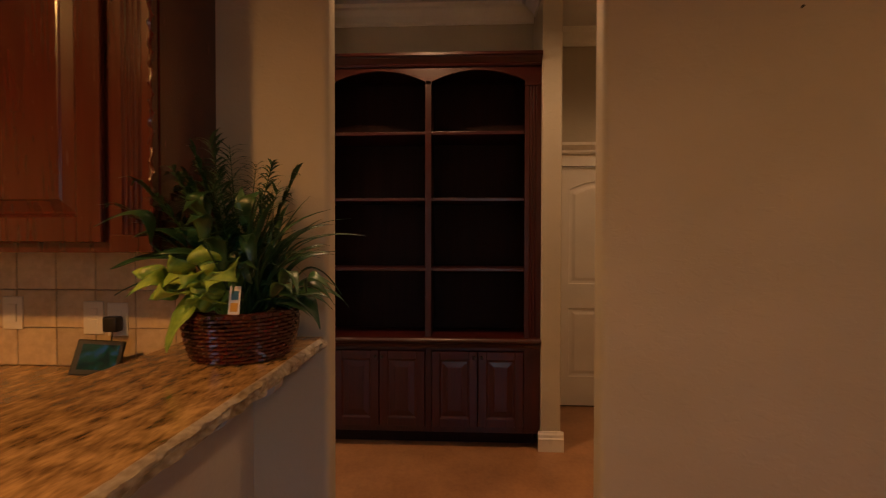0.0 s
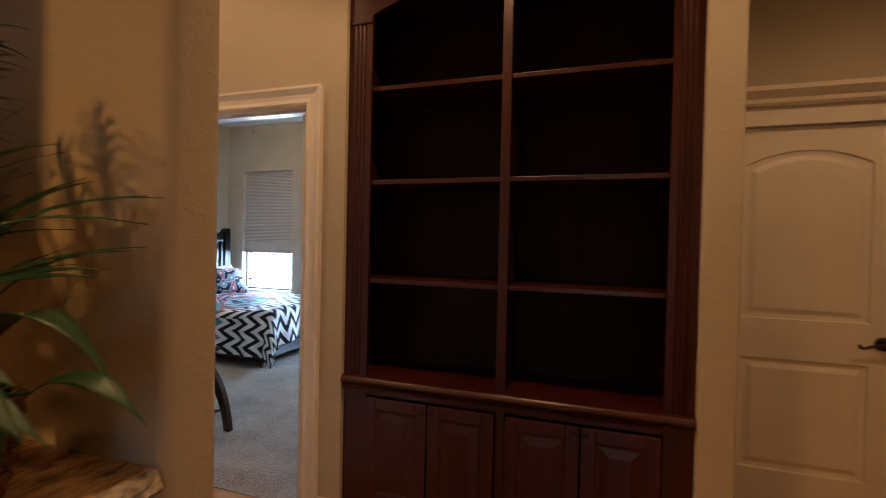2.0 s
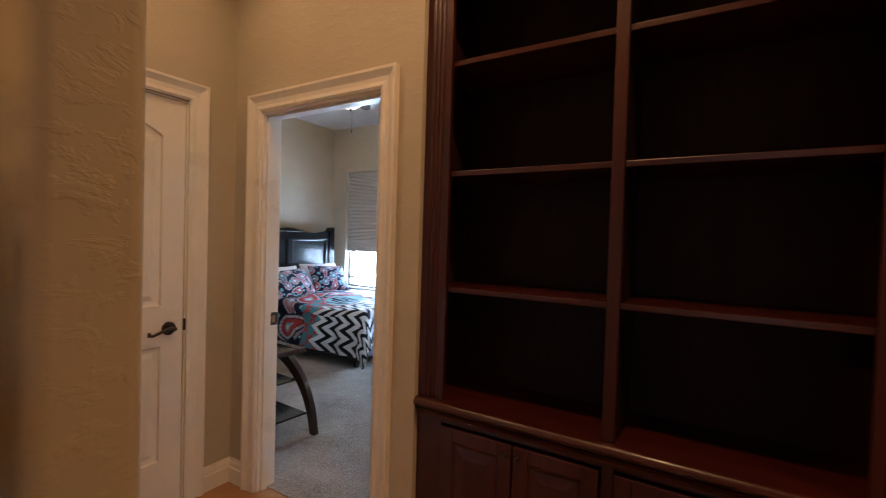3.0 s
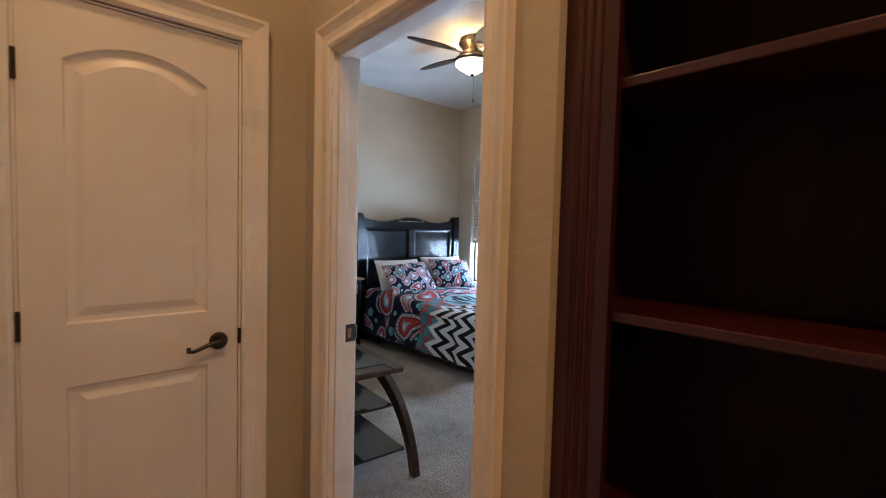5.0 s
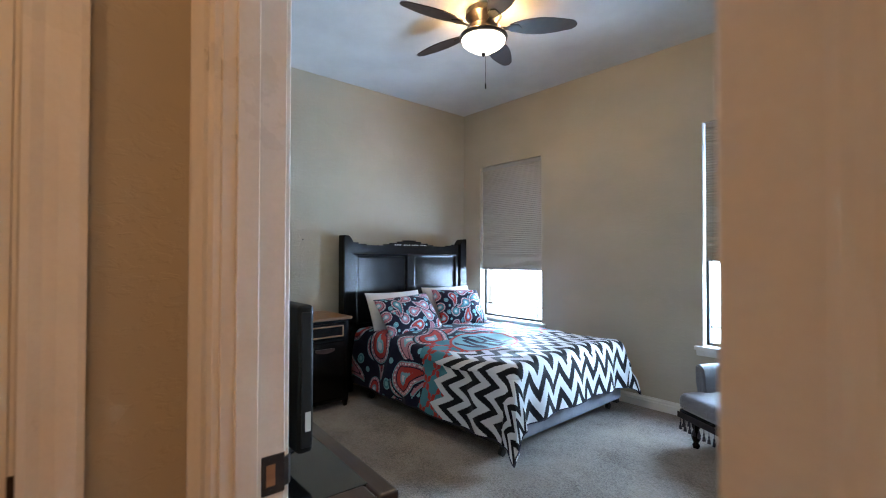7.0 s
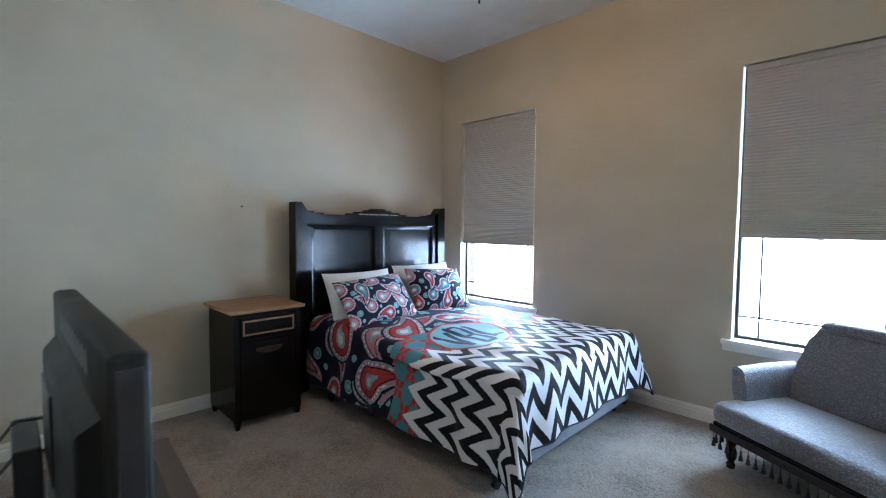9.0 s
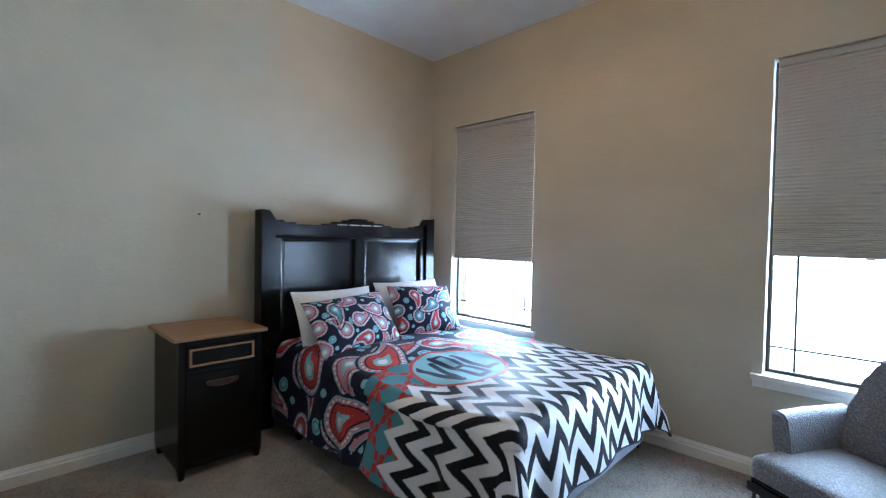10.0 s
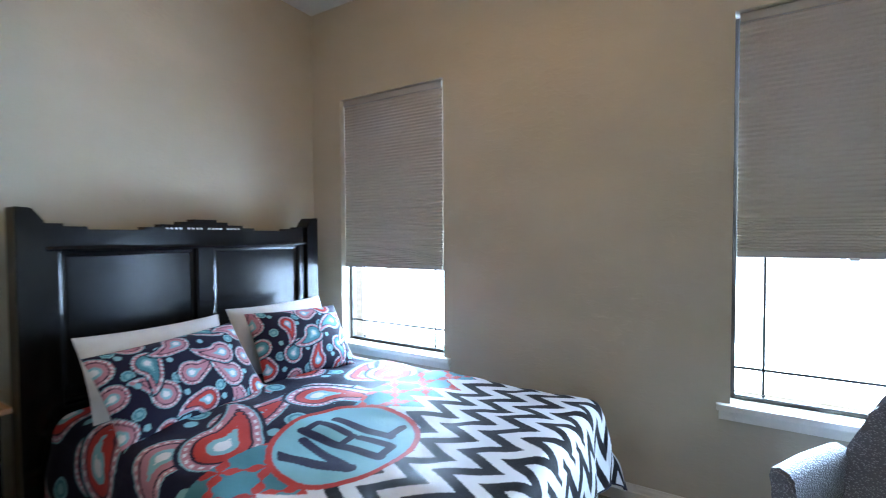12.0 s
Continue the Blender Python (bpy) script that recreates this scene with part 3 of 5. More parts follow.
    part("head_rail", boxes((sx0, sx1, yc - 0.018, yc + 0.018, WZ1 - 0.045, WZ1 - 0.002), bevel=0.004), rail, shade, "grey head rail")
    part("pull_tab", boxes(((sx0 + sx1) / 2 - 0.018, (sx0 + sx1) / 2 + 0.018, yc - 0.024, yc - 0.012, zb - 0.008, zb + 0.006), bevel=0.003), M_LABEL, shade, "small clear pull tab")


for n, (wx0, wx1, wzb) in enumerate(WINDOWS, 1):
    window(n, wx0, wx1, wzb)

# outside: bright paved yard
structure("ground", boxes((-60, 60, 6.84, 90, -0.25, -0.15)), mottled("pale_ground", (0.30, 0.30, 0.22), (0.5, 0.48, 0.40), 2, 0.9), "pale dry ground outside the windows")


# ---- bedroom: the printed bedding ----
NAVY, WHITE, CORAL, TEAL, ROSE, BLACK, AQUA = np.array([[0.010, 0.010, 0.030], [0.72, 0.72, 0.74], [0.50, 0.050, 0.042], [0.075, 0.25, 0.31], [0.47, 0.21, 0.25], [0.009, 0.009, 0.013], [0.22, 0.46, 0.52]])


def paisley(colour, u, v, cu, cv, size, turn, flip, inner):
    """Prints one curled drop with banded rims on the colour array."""
    near = np.hypot(u - cu, v - cv) < size * 1.9
    if not near.any():
        return
    du, dv = (u[near] - cu) / size, (v[near] - cv) / size
    c, s = math.cos(turn), math.sin(turn)
    p, q = c * du + s * dv, flip * (-s * du + c * dv)
    d = np.full(p.shape, 9.0)
    for k in range(14):
        w = k / 13
        d = np.minimum(d, np.hypot(p - 0.95 * math.sin(1.9 * w) * w ** 0.6, q + 0.15 - 1.15 * (1 - math.cos(1.6 * w)) * 1.0) - 0.56 * (1 - w) ** 0.8 - 0.03)
    out = colour[near]
    ang = np.arctan2(q, p)
    for limit, tone in ((0.07, NAVY), (0.0, AQUA), (-0.03, ROSE), (-0.15, NAVY), (-0.19, inner), (-0.36, AQUA), (-0.46, WHITE)):
        out[d < limit] = tone
    dots = (d < -0.06) & (d > -0.11) & (np.sin(ang * 22) > 0.1)
    out[dots] = WHITE
    colour[near] = out


def disc(colour, u, v, cu, cv, r, tones):
    d = np.hypot(u - cu, v - cv) / r
    for limit, tone in tones:
        colour[d < limit] = tone


def scatter(colour, u, v, step, size, seed, mask=None):
    rng = np.random.RandomState(seed)
    keep = colour.copy()
    for k, cu in enumerate(np.arange(u.min() - step, u.max() + step, step)):
        for cv in np.arange(v.min() - step, v.max() + step, step * 0.92):
            a, b = cu + rng.uniform(-0.12, 0.12) * step, cv + rng.uniform(-0.12, 0.12) * step + (k % 2) * 0.46 * step
            paisley(colour, u, v, a, b, size * rng.uniform(0.85, 1.1), rng.uniform(0, 6.28), rng.choice((-1, 1)), (CORAL, CORAL, ROSE, TEAL)[rng.randint(4)])
            disc(colour, u, v, a + 0.5 * step, b + 0.32 * step, size * 0.24, ((1.0, AQUA), (0.75, TEAL), (0.45, AQUA)))
            disc(colour, u, v, a - 0.42 * step, b + 0.46 * step, size * 0.13, ((1.0, AQUA),))
    if mask is not None:
        colour[~mask] = keep[~mask]


BX0, BX1, BY0, BY1, BZ = -4.16, -2.17, 4.975, 6.44, 0.60


def bed_print(u, v):
    """Colour of the comforter: paisley at the head, a trellis band, a round badge, and a chevron at the foot."""
    col = np.tile(NAVY, (len(u), 1))
    scatter(col, u, v, 0.38, 0.195, 3)
    # two rows of large drops
    for k, cv in enumerate(np.arange(4.70, 6.9, 0.50)):
        paisley(col, u, v, -3.68, cv + 0.25, 0.25, 2.6 + 0.6 * (k % 2), 1 if k % 2 else -1, TEAL if k % 2 else CORAL)
        paisley(col, u, v, -3.30, cv, 0.24, 1.1 + 0.5 * (k % 2), 1 if k % 2 else -1, CORAL)
    # teal trellis with coral bars and wavy cells
    zone = u > -3.13 + 0.05 * np.sin(v * 7)
    a, b = (u + v * 0.8) / 0.19, (u - v * 0.8) / 0.19
    fa, fb = np.abs(a - np.round(a)) + 0.06 * np.cos(b * 12.57), np.abs(b - np.round(b)) + 0.06 * np.cos(a * 12.57)
    bar = np.minimum(fa, fb)
    trellis = np.where((bar < 0.085)[:, None], CORAL, TEAL)
    col[zone] = trellis[zone]
    # chevron
    zig = u + 0.072 * (np.abs(((v / 0.165) % 1.0) - 0.5) * 4 - 1)
    chev = zig > -2.88
    stripe = ((zig + 2.88) / 0.175) % 1.0
    col[chev] = np.where((stripe < 0.52)[:, None], WHITE, BLACK)[chev]
    # badge with three letters that read from the foot of the bed
    across, up = v - 5.48, -(u + 2.92)
    r = np.hypot(across, up)
    col[r < 0.285] = CORAL
    col[r < 0.262] = AQUA
    inside = r < 0.245
    for (x0, z0), (x1, z1), w in (((-0.195, 0.15), (-0.135, -0.15), 0.024), ((-0.075, 0.15), (-0.135, -0.15), 0.018),
                                  ((-0.035, -0.20), (-0.035, 0.20), 0.020), ((-0.035, 0.19), (0.04, 0.19), 0.018), ((-0.035, 0.0), (0.04, 0.0), 0.018), ((-0.035, -0.19), (0.04, -0.19), 0.018),
                                  ((0.045, 0.17), (0.045, 0.03), 0.018), ((0.045, -0.17), (0.045, -0.03), 0.018),
                                  ((0.098, 0.15), (0.098, -0.14), 0.020), ((0.098, -0.13), (0.185, -0.13), 0.018)):
        lx, lz = x1 - x0, z1 - z0
        k = np.clip(((across - x0) * lx + (up - z0) * lz) / (lx * lx + lz * lz), 0, 1)
        col[inside & (np.hypot(across - x0 - k * lx, up - z0 - k * lz) < w)] = NAVY * 1.6
    return col


def grid_mesh(name, co, colours, nu, nv, mat, parent):
    """A sheet of nu x nv points with its print."""
    me = bpy.data.meshes.new(name)
    idx = np.arange(nu * nv).reshape(nu, nv)
    quads = np.stack([idx[:-1, :-1], idx[1:, :-1], idx[1:, 1:], idx[:-1, 1:]], -1).reshape(-1, 4)
    me.from_pydata((co - np.array(offset_of(parent))).tolist(), [], quads.tolist())
    if colours is not None:
        a = me.color_attributes.new("print", "FLOAT_COLOR", "POINT")
        a.data.foreach_set("color", np.hstack([colours, np.ones((len(colours), 1))]).astype(np.float32).ravel())
    me.shade_smooth()
    me.materials.append(mat)
    ob = new(name, me)
    ob.parent = parent
    return ob


def soft_noise(u, v, seed, waves=14, lo=2.0, hi=14.0):
    """Smooth creases: a sum of waves in many directions."""
    rng = np.random.RandomState(seed)
    h = np.zeros_like(u)
    for _ in range(waves):
        f, a, p = rng.uniform(lo, hi), rng.uniform(0, 6.28), rng.uniform(0, 6.28)
        h += np.sin(f * (u * math.cos(a) + v * math.sin(a)) + p + 0.8 * np.sin(0.7 * f * (u * math.sin(a) - v * math.cos(a)) + 2 * p)) / f
    return h


M_HEM = mottled("navy_hem", (0.010, 0.010, 0.025), (0.02, 0.02, 0.045), 30, 0.85, fine=200)


def comforter(parent):
    step = 0.0043
    us = np.arange(BX0 + 0.02, BX1 + 0.345, step)
    vs = np.arange(BY0 - 0.445, BY1 + 0.30, step)
    nu, nv = len(us), len(vs)
    U, V = [g.ravel() for g in np.meshgrid(us, vs, indexing="ij")]
    R = 0.07
    ex = np.maximum(0, U - (BX1 - R))
    ey = np.maximum(0, (BY0 + R) - V) - np.maximum(0, V - (BY1 - R))
    d = np.hypot(ex, ey)
    dx, dy = np.where(d > 0, ex / np.maximum(d, 1e-6), 0), np.where(d > 0, -ey / np.maximum(d, 1e-6), 0)
    quarter = R * math.pi / 2
    ang = np.minimum(d, quarter) / R
    hang = np.maximum(0, d - quarter)
    corner = np.minimum(np.abs(dx), np.abs(dy)) * 1.414
    fold = np.sin(np.where(np.abs(dx) > np.abs(dy), V, U) * 17 + 1.3 * np.sin(U * 7 + V * 5))
    out = R * np.sin(ang) + hang * (0.10 + 0.22 * corner) + 0.016 * fold * np.minimum(hang / 0.2, 1)
    down = R * (1 - np.cos(ang)) + hang * np.sqrt(1 - (0.10 + 0.22 * corner) ** 2)
    down *= 1 - 0.10 * corner
    x = np.minimum(U, BX1 - R) + out * dx
    y = np.clip(V, BY0 + R, BY1 - R) + out * dy
    puff = 0.026 * soft_noise(U, V, 5, 16, 3, 11) + 0.024 * soft_noise(U, V, 8, 18, 12, 40)
    crown_ = 0.03 * np.sin(np.clip((V - BY0) / (BY1 - BY0), 0, 1) * math.pi) ** 0.6
    z = BZ + crown_ - down + puff * np.where(hang > 0, 0.4, 1)
    y += np.where(hang > 0, puff * 0.7 * dy, 0)
    x += np.where(hang > 0, puff * 0.7 * dx, 0)
    xyz = np.stack([x, y, np.maximum(z, 0.03)], -1)
    edge = xyz.reshape(nu, nv, 3)
    for line in (edge[::6, 0], edge[-1, ::6], edge[::6, -1]):
        part("hem", tube(bmesh.new(), [tuple(p) for p in line], 0.004, 6), M_HEM, parent, "dark piped hem", True)
    ob = grid_mesh("comforter", xyz, bed_print(U, V), nu, nv, M_PRINT, parent)
    solid = ob.modifiers.new("thickness", "SOLIDIFY")
    solid.thickness, solid.offset = 0.014, -1
    return ob


bedding = thing("bed_comforter", (-3.1, 5.70, BZ), "printed comforter, paisley at the head and black-white chevron at the foot", "comforter")
ob = comforter(bedding)


def cushion(name, centre, width, height, thick, lean, yaw, mat, seed, label, printed=False, twist=0):
    """A soft pillow that leans back; its corners are pulled to points."""
    t = thing(name, centre, label, "pillow", "pillows on the bed")
    n = 130 if printed else 60
    ss = np.linspace(-1, 1, n)
    S, T = [g.ravel() for g in np.meshgrid(ss, ss, indexing="ij")]
    m = pose(*centre) @ pose(0, 0, 0, 0, 0, yaw) @ pose(0, 0, 0, 0, lean, 0) @ pose(0, 0, 0, twist, 0, 0)
    halves = []
    for side in (1, -1):
        bulge = np.maximum(0, (1 - np.abs(S) ** 2.6)) ** 0.55 * np.maximum(0, (1 - np.abs(T) ** 2.6)) ** 0.55
        pull = 1 - 0.06 * (1 - np.abs(S) ** 2) * np.abs(T) - 0.0 * S
        pull2 = 1 - 0.05 * (1 - np.abs(T) ** 2) * np.abs(S)
        wr = 0.010 * soft_noise(S * width, T * height, seed, 12, 8, 28)
        loc = np.stack([side * (thick * bulge + wr * bulge), S * width / 2 * pull2, T * height / 2 * pull], -1)
        M = np.array(m.to_3x3())
        co = loc @ M.T + np.array(m.translation)
        colours = None
        if printed:
            colours = np.tile(NAVY, (len(S), 1))
            u, v = S * width / 2, T * height / 2
            scatter(colours, u, v, 0.158, 0.098, seed)
        halves.append((co, colours))
    for co, colours in halves:
        grid_mesh("cover", co, colours, n, n, mat, t)
    return t


cushion("pillow", (-3.95, 5.345, 0.76), 0.66, 0.44, 0.085, -24, 2, M_WHITECLOTH, 11, "plump white pillow standing against the headboard")
cushion("pillow", (-3.95, 6.04, 0.78), 0.66, 0.44, 0.085, -24, -2, M_WHITECLOTH, 12, "plump white pillow standing against the headboard")
cushion("pillow_sham", (-3.71, 5.31, 0.765), 0.66, 0.41, 0.085, -36, 3, M_PRINT, 21, "navy paisley pillow leaning on a white pillow", True, 3)
cushion("pillow_sham", (-3.74, 5.99, 0.785), 0.60, 0.41, 0.085, -33, -4, M_PRINT, 22, "navy paisley pillow leaning on a white pillow", True, -3)

# ---- bed ----
bed = thing("bed", (-3.2, 5.70, 0.004), "black-stained bed with stepped carved headboard and grey box spring", "bed")
HX0, HX1 = -4.285, -4.215
hb = part("headboard", boxes((HX0 + 0.012, HX1 - 0.032, 4.99, 6.42, 0.35, 1.34)), M_BLACKWOOD, bed, "black-stained panelled headboard")
for py0, py1, s in ((4.888, 4.988, 1), (6.422, 6.522, -1)):
    o, i = (py0, py1) if s > 0 else (py1, py0)
    out = [(o, 0.004), (o, 1.515), (o + s * 0.055, 1.512), (o + s * 0.075, 1.485), (o + s * 0.1, 1.452), (i, 0.004)]
    bm = prism(bmesh.new(), out, "x", HX0 - 0.02, HX1 + 0.025)
    bmesh.ops.bevel(bm, geom=bm.edges[:], offset=0.004, segments=2, affect="EDGES")
    part("post", bm, M_BLACKWOOD, hb)
steps = [(0.0, 1.448), (0.07, 1.448), (0.07, 1.435), (0.16, 1.435), (0.16, 1.422), (0.40, 1.422), (0.40, 1.436), (0.48, 1.436), (0.48, 1.452), (0.58, 1.452), (0.58, 1.468), (0.65, 1.468), (0.65, 1.482)]
yl, yr = 4.988, 6.422
left = [(yl + a, z) for a, z in steps]
right = [(yr - a, z) for a, z in reversed(steps)]
part("top_rail", prism(bmesh.new(), [(yl, 1.33), *left, *right, (yr, 1.33)], "x", HX0, HX1), M_BLACKWOOD, hb, "stepped and carved top rail")
part("rail_bead", sweep(bmesh.new(), [(HX1, yr, 1.345), (HX1, yl, 1.345)], [(0, 0), (0, 0.014), (-0.012, 0.018), (-0.022, 0.01), (-0.022, 0)], (1, 0, 0)), M_BLACKWOOD, hb)
ym = (yl + yr) / 2
for a, b in ((yl, yl + 0.05), (ym - 0.045, ym + 0.045), (yr - 0.05, yr)):
    part("stile", boxes((HX0 + 0.005, HX1, a, b, 0.35, 1.335), bevel=0.003), M_BLACKWOOD, hb)
part("bottom_rail", boxes((HX0 + 0.005, HX1, yl + 0.05, ym - 0.045, 0.35, 0.62), (HX0 + 0.005, HX1, ym + 0.045, yr - 0.05, 0.35, 0.62), bevel=0.003), M_BLACKWOOD, hb)
for a, b in ((yl + 0.05, ym - 0.045), (ym + 0.045, yr - 0.05)):
    part("panel", raised_panel(bmesh.new(), [(a, 0.62), (b, 0.62), (b, 1.33), (a, 1.33)], "x", HX1, -1, [(0, 0.0), (0.008, 0.004), (0.016, 0.022), (0.03, 0.026), (0.034, 0.024)]), M_BLACKWOOD, hb)
M_BONE = material("pale_inlay", (0.62, 0.60, 0.55), 0.5)
for k in range(-9, 10):
    if k % 5 != 0:
        part("inlay", boxes((HX1 - 0.002, HX1 + 0.002, ym + k * 0.023 - 0.006, ym + k * 0.023 + 0.006, 1.432 - 0.006, 1.432 + 0.004)), M_BONE, hb, "small pale inlay")
part("box_spring", boxes((BX0 - 0.03, BX1 - 0.035, BY0 + 0.03, BY1 - 0.03, 0.115, 0.38), bevel=0.025, seg=3), M_GREYCLOTH, bed, "blue-grey box spring", True)
part("mattress", boxes((BX0 - 0.03, BX1 - 0.045, BY0 + 0.035, BY1 - 0.035, 0.38, BZ - 0.065), bevel=0.05, seg=4), M_WHITECLOTH, bed, "white mattress", True)
for a, b in ((BY0 + 0.02, BY0 + 0.06), (BY1 - 0.06, BY1 - 0.02)):
    part("side_rail", boxes((HX1, BX1 - 0.06, a, b, 0.075, 0.115), bevel=0.004), M_METAL, bed, "dark steel bed rail")
for lx in (-3.9, -2.32):
    for ly in (BY0 + 0.045, BY1 - 0.045):
        bm = tube(bmesh.new(), [(lx, ly, 0.05), (lx, ly, 0.10)], 0.018, 12)
        leg = part("leg", bm, M_METAL, bed, "steel leg", True)
        part("caster", tube(bmesh.new(), [(lx - 0.013, ly, 0.029), (lx + 0.013, ly, 0.029)], 0.026, 14), M_BLACKPLASTIC, leg, "black caster", True)

# ---- nightstand ----
NX0, NX1, NY0, NY1 = -4.335, -3.862, 4.302, 4.752
ns = thing("nightstand", ((NX0 + NX1) / 2, (NY0 + NY1) / 2, 0.004), "black nightstand with honey oak top and one drawer", "nightstand")
part("top", boxes((NX0 - 0.02, NX1 + 0.025, NY0 - 0.03, NY1 + 0.025, 0.763, 0.786), bevel=0.006), M_OAK, ns, "worn honey oak top")
for name, b6 in (("side_panel", (NX0, NX1 - 0.018, NY0, NY0 + 0.02, 0.06, 0.762)), ("side_panel", (NX0, NX1 - 0.018, NY1 - 0.02, NY1, 0.06, 0.762)),
                 ("back_panel", (NX0, NX0 + 0.012, NY0 + 0.02, NY1 - 0.02, 0.06, 0.762)), ("bottom_panel", (NX0 + 0.012, NX1 - 0.018, NY0 + 0.02, NY1 - 0.02, 0.06, 0.08)),
                 ("stile", (NX1 - 0.018, NX1, NY0, NY0 + 0.035, 0.06, 0.762)), ("stile", (NX1 - 0.018, NX1, NY1 - 0.035, NY1, 0.06, 0.762)),
                 ("rail", (NX1 - 0.018, NX1, NY0 + 0.035, NY1 - 0.035, 0.735, 0.762)), ("rail", (NX1 - 0.018, NX1, NY0 + 0.035, NY1 - 0.035, 0.575, 0.60)), ("rail", (NX1 - 0.018, NX1, NY0 + 0.035, NY1 - 0.035, 0.06, 0.09))):
    part(name, boxes(b6, bevel=0.002, seg=1), M_BLACKWOOD, ns)
dr = part("drawer", boxes((NX1 - 0.02, NX1 + 0.004, NY0 + 0.038, NY1 - 0.038, 0.603, 0.732), bevel=0.003), M_BLACKWOOD, ns, "black drawer front")
fr = [(NY0 + 0.052, 0.617), (NY0 + 0.052, 0.715), (NY1 - 0.052, 0.715), (NY1 - 0.052, 0.617)]
part("drawer_moulding", boxes((NX1 + 0.003, NX1 + 0.012, fr[0][0], fr[2][0], 0.617, 0.628), (NX1 + 0.003, NX1 + 0.012, fr[0][0], fr[2][0], 0.704, 0.715),
    (NX1 + 0.003, NX1 + 0.012, fr[0][0], fr[0][0] + 0.011, 0.628, 0.704), (NX1 + 0.003, NX1 + 0.012, fr[2][0] - 0.011, fr[2][0], 0.628, 0.704), bevel=0.002), M_OAK, dr, "worn wooden drawer moulding")
dd = part("door", boxes((NX1 - 0.02, NX1 + 0.002, NY0 + 0.038, NY1 - 0.038, 0.093, 0.572), bevel=0.003), M_BLACKWOOD, ns, "black cabinet door")
pull = [(4.44 + 0.17 * k / 8, 0.505 + 0.018 * (1 - (k / 4 - 1) ** 2) * -1) for k in range(9)]
part("door_pull", prism(bmesh.new(), [(4.44, 0.525), *pull, (4.61, 0.525)], "x", NX1 + 0.002, NX1 + 0.016), M_STANDWOOD, dd, "carved wooden pull")
for ly in (NY0 + 0.02, NY1 - 0.02):
    for lx in (NX0 + 0.025, NX1 - 0.025):
        bm = bmesh.new()
        bmesh.ops.create_cone(bm, cap_ends=True, segments=4, radius1=0.018, radius2=0.028, depth=0.058, matrix=pose(lx, ly, 0.033, 0, 0, 45))
        part("foot", bm, M_BLACKWOOD, ns)
    part("apron", boxes((NX0 + 0.02, NX1 - 0.02, ly - 0.008, ly + 0.008, 0.045, 0.06)), M_BLACKWOOD, ns)

# ---- nail in the wall ----
tagged(part("nail", tube(bmesh.new(), [(-4.412, 4.565, 1.468), (-4.395, 4.565, 1.470)], [0.005, 0.007], 8), M_METAL), "small dark nail driven into the tan wall", "nail")

# ---- settee ----
SET = pose(-1.626, 6.049, 0.004, 0, 0, -30)


def weave(name):
    """Pebbled two-tone upholstery: pale flecks on grey, worn at a larger scale."""
    m = material(name, (0.15, 0.15, 0.16), 0.55, spec=0.45)
    b = m.node_tree.nodes["Principled BSDF"]
    v = coords(m, (1, 1, 1.4))
    fleck = m.node_tree.nodes.new("ShaderNodeTexVoronoi")
    fleck.inputs["Scale"].default_value = 125.0
    worn = node(m, "ShaderNodeTexNoise", Scale=5.0, Detail=4.0)
    link(m, v, fleck.inputs["Vector"])
    link(m, v, worn.inputs["Vector"])
    total = node(m, "ShaderNodeMath")
    total.operation = "MULTIPLY_ADD"
    total.inputs[1].default_value = 0.30
    link(m, worn.outputs["Fac"], total.inputs[0])
    link(m, fleck.outputs["Distance"], total.inputs[2])
    link(m, ramp(m, total.outputs[0], [(0.30, (0.34, 0.34, 0.37)), (0.60, (0.105, 0.105, 0.12))]), b.inputs["Base Color"])
    bump(m, fleck.outputs["Distance"], 0.7, -0.0035)
    b.inputs["Sheen Weight"].default_value = 0.5
    return m


M_SETTEE = weave("grey_speckled_upholstery")
settee = thing("settee", SET.translation, "grey speckled settee with rolled arm, tasselled fringe and turned legs", "settee")
settee.rotation_euler = (0, 0, radians(-30))


def local_part(name, bm, mat, parent, label="", smooth=True):
    """Links a bmesh given in the thing's own frame."""
    bmesh.ops.recalc_face_normals(bm, faces=bm.faces)
    me = bpy.data.meshes.new(name)
    bm.to_mesh(me)
    bm.free()
    me.materials.append(mat)
    if smooth:
        me.shade_smooth()
        me.set_sharp_from_angle(angle=radians(50))
    o = new(name, me)
    o.parent = parent
    if label:
        o["label"] = label
    return o


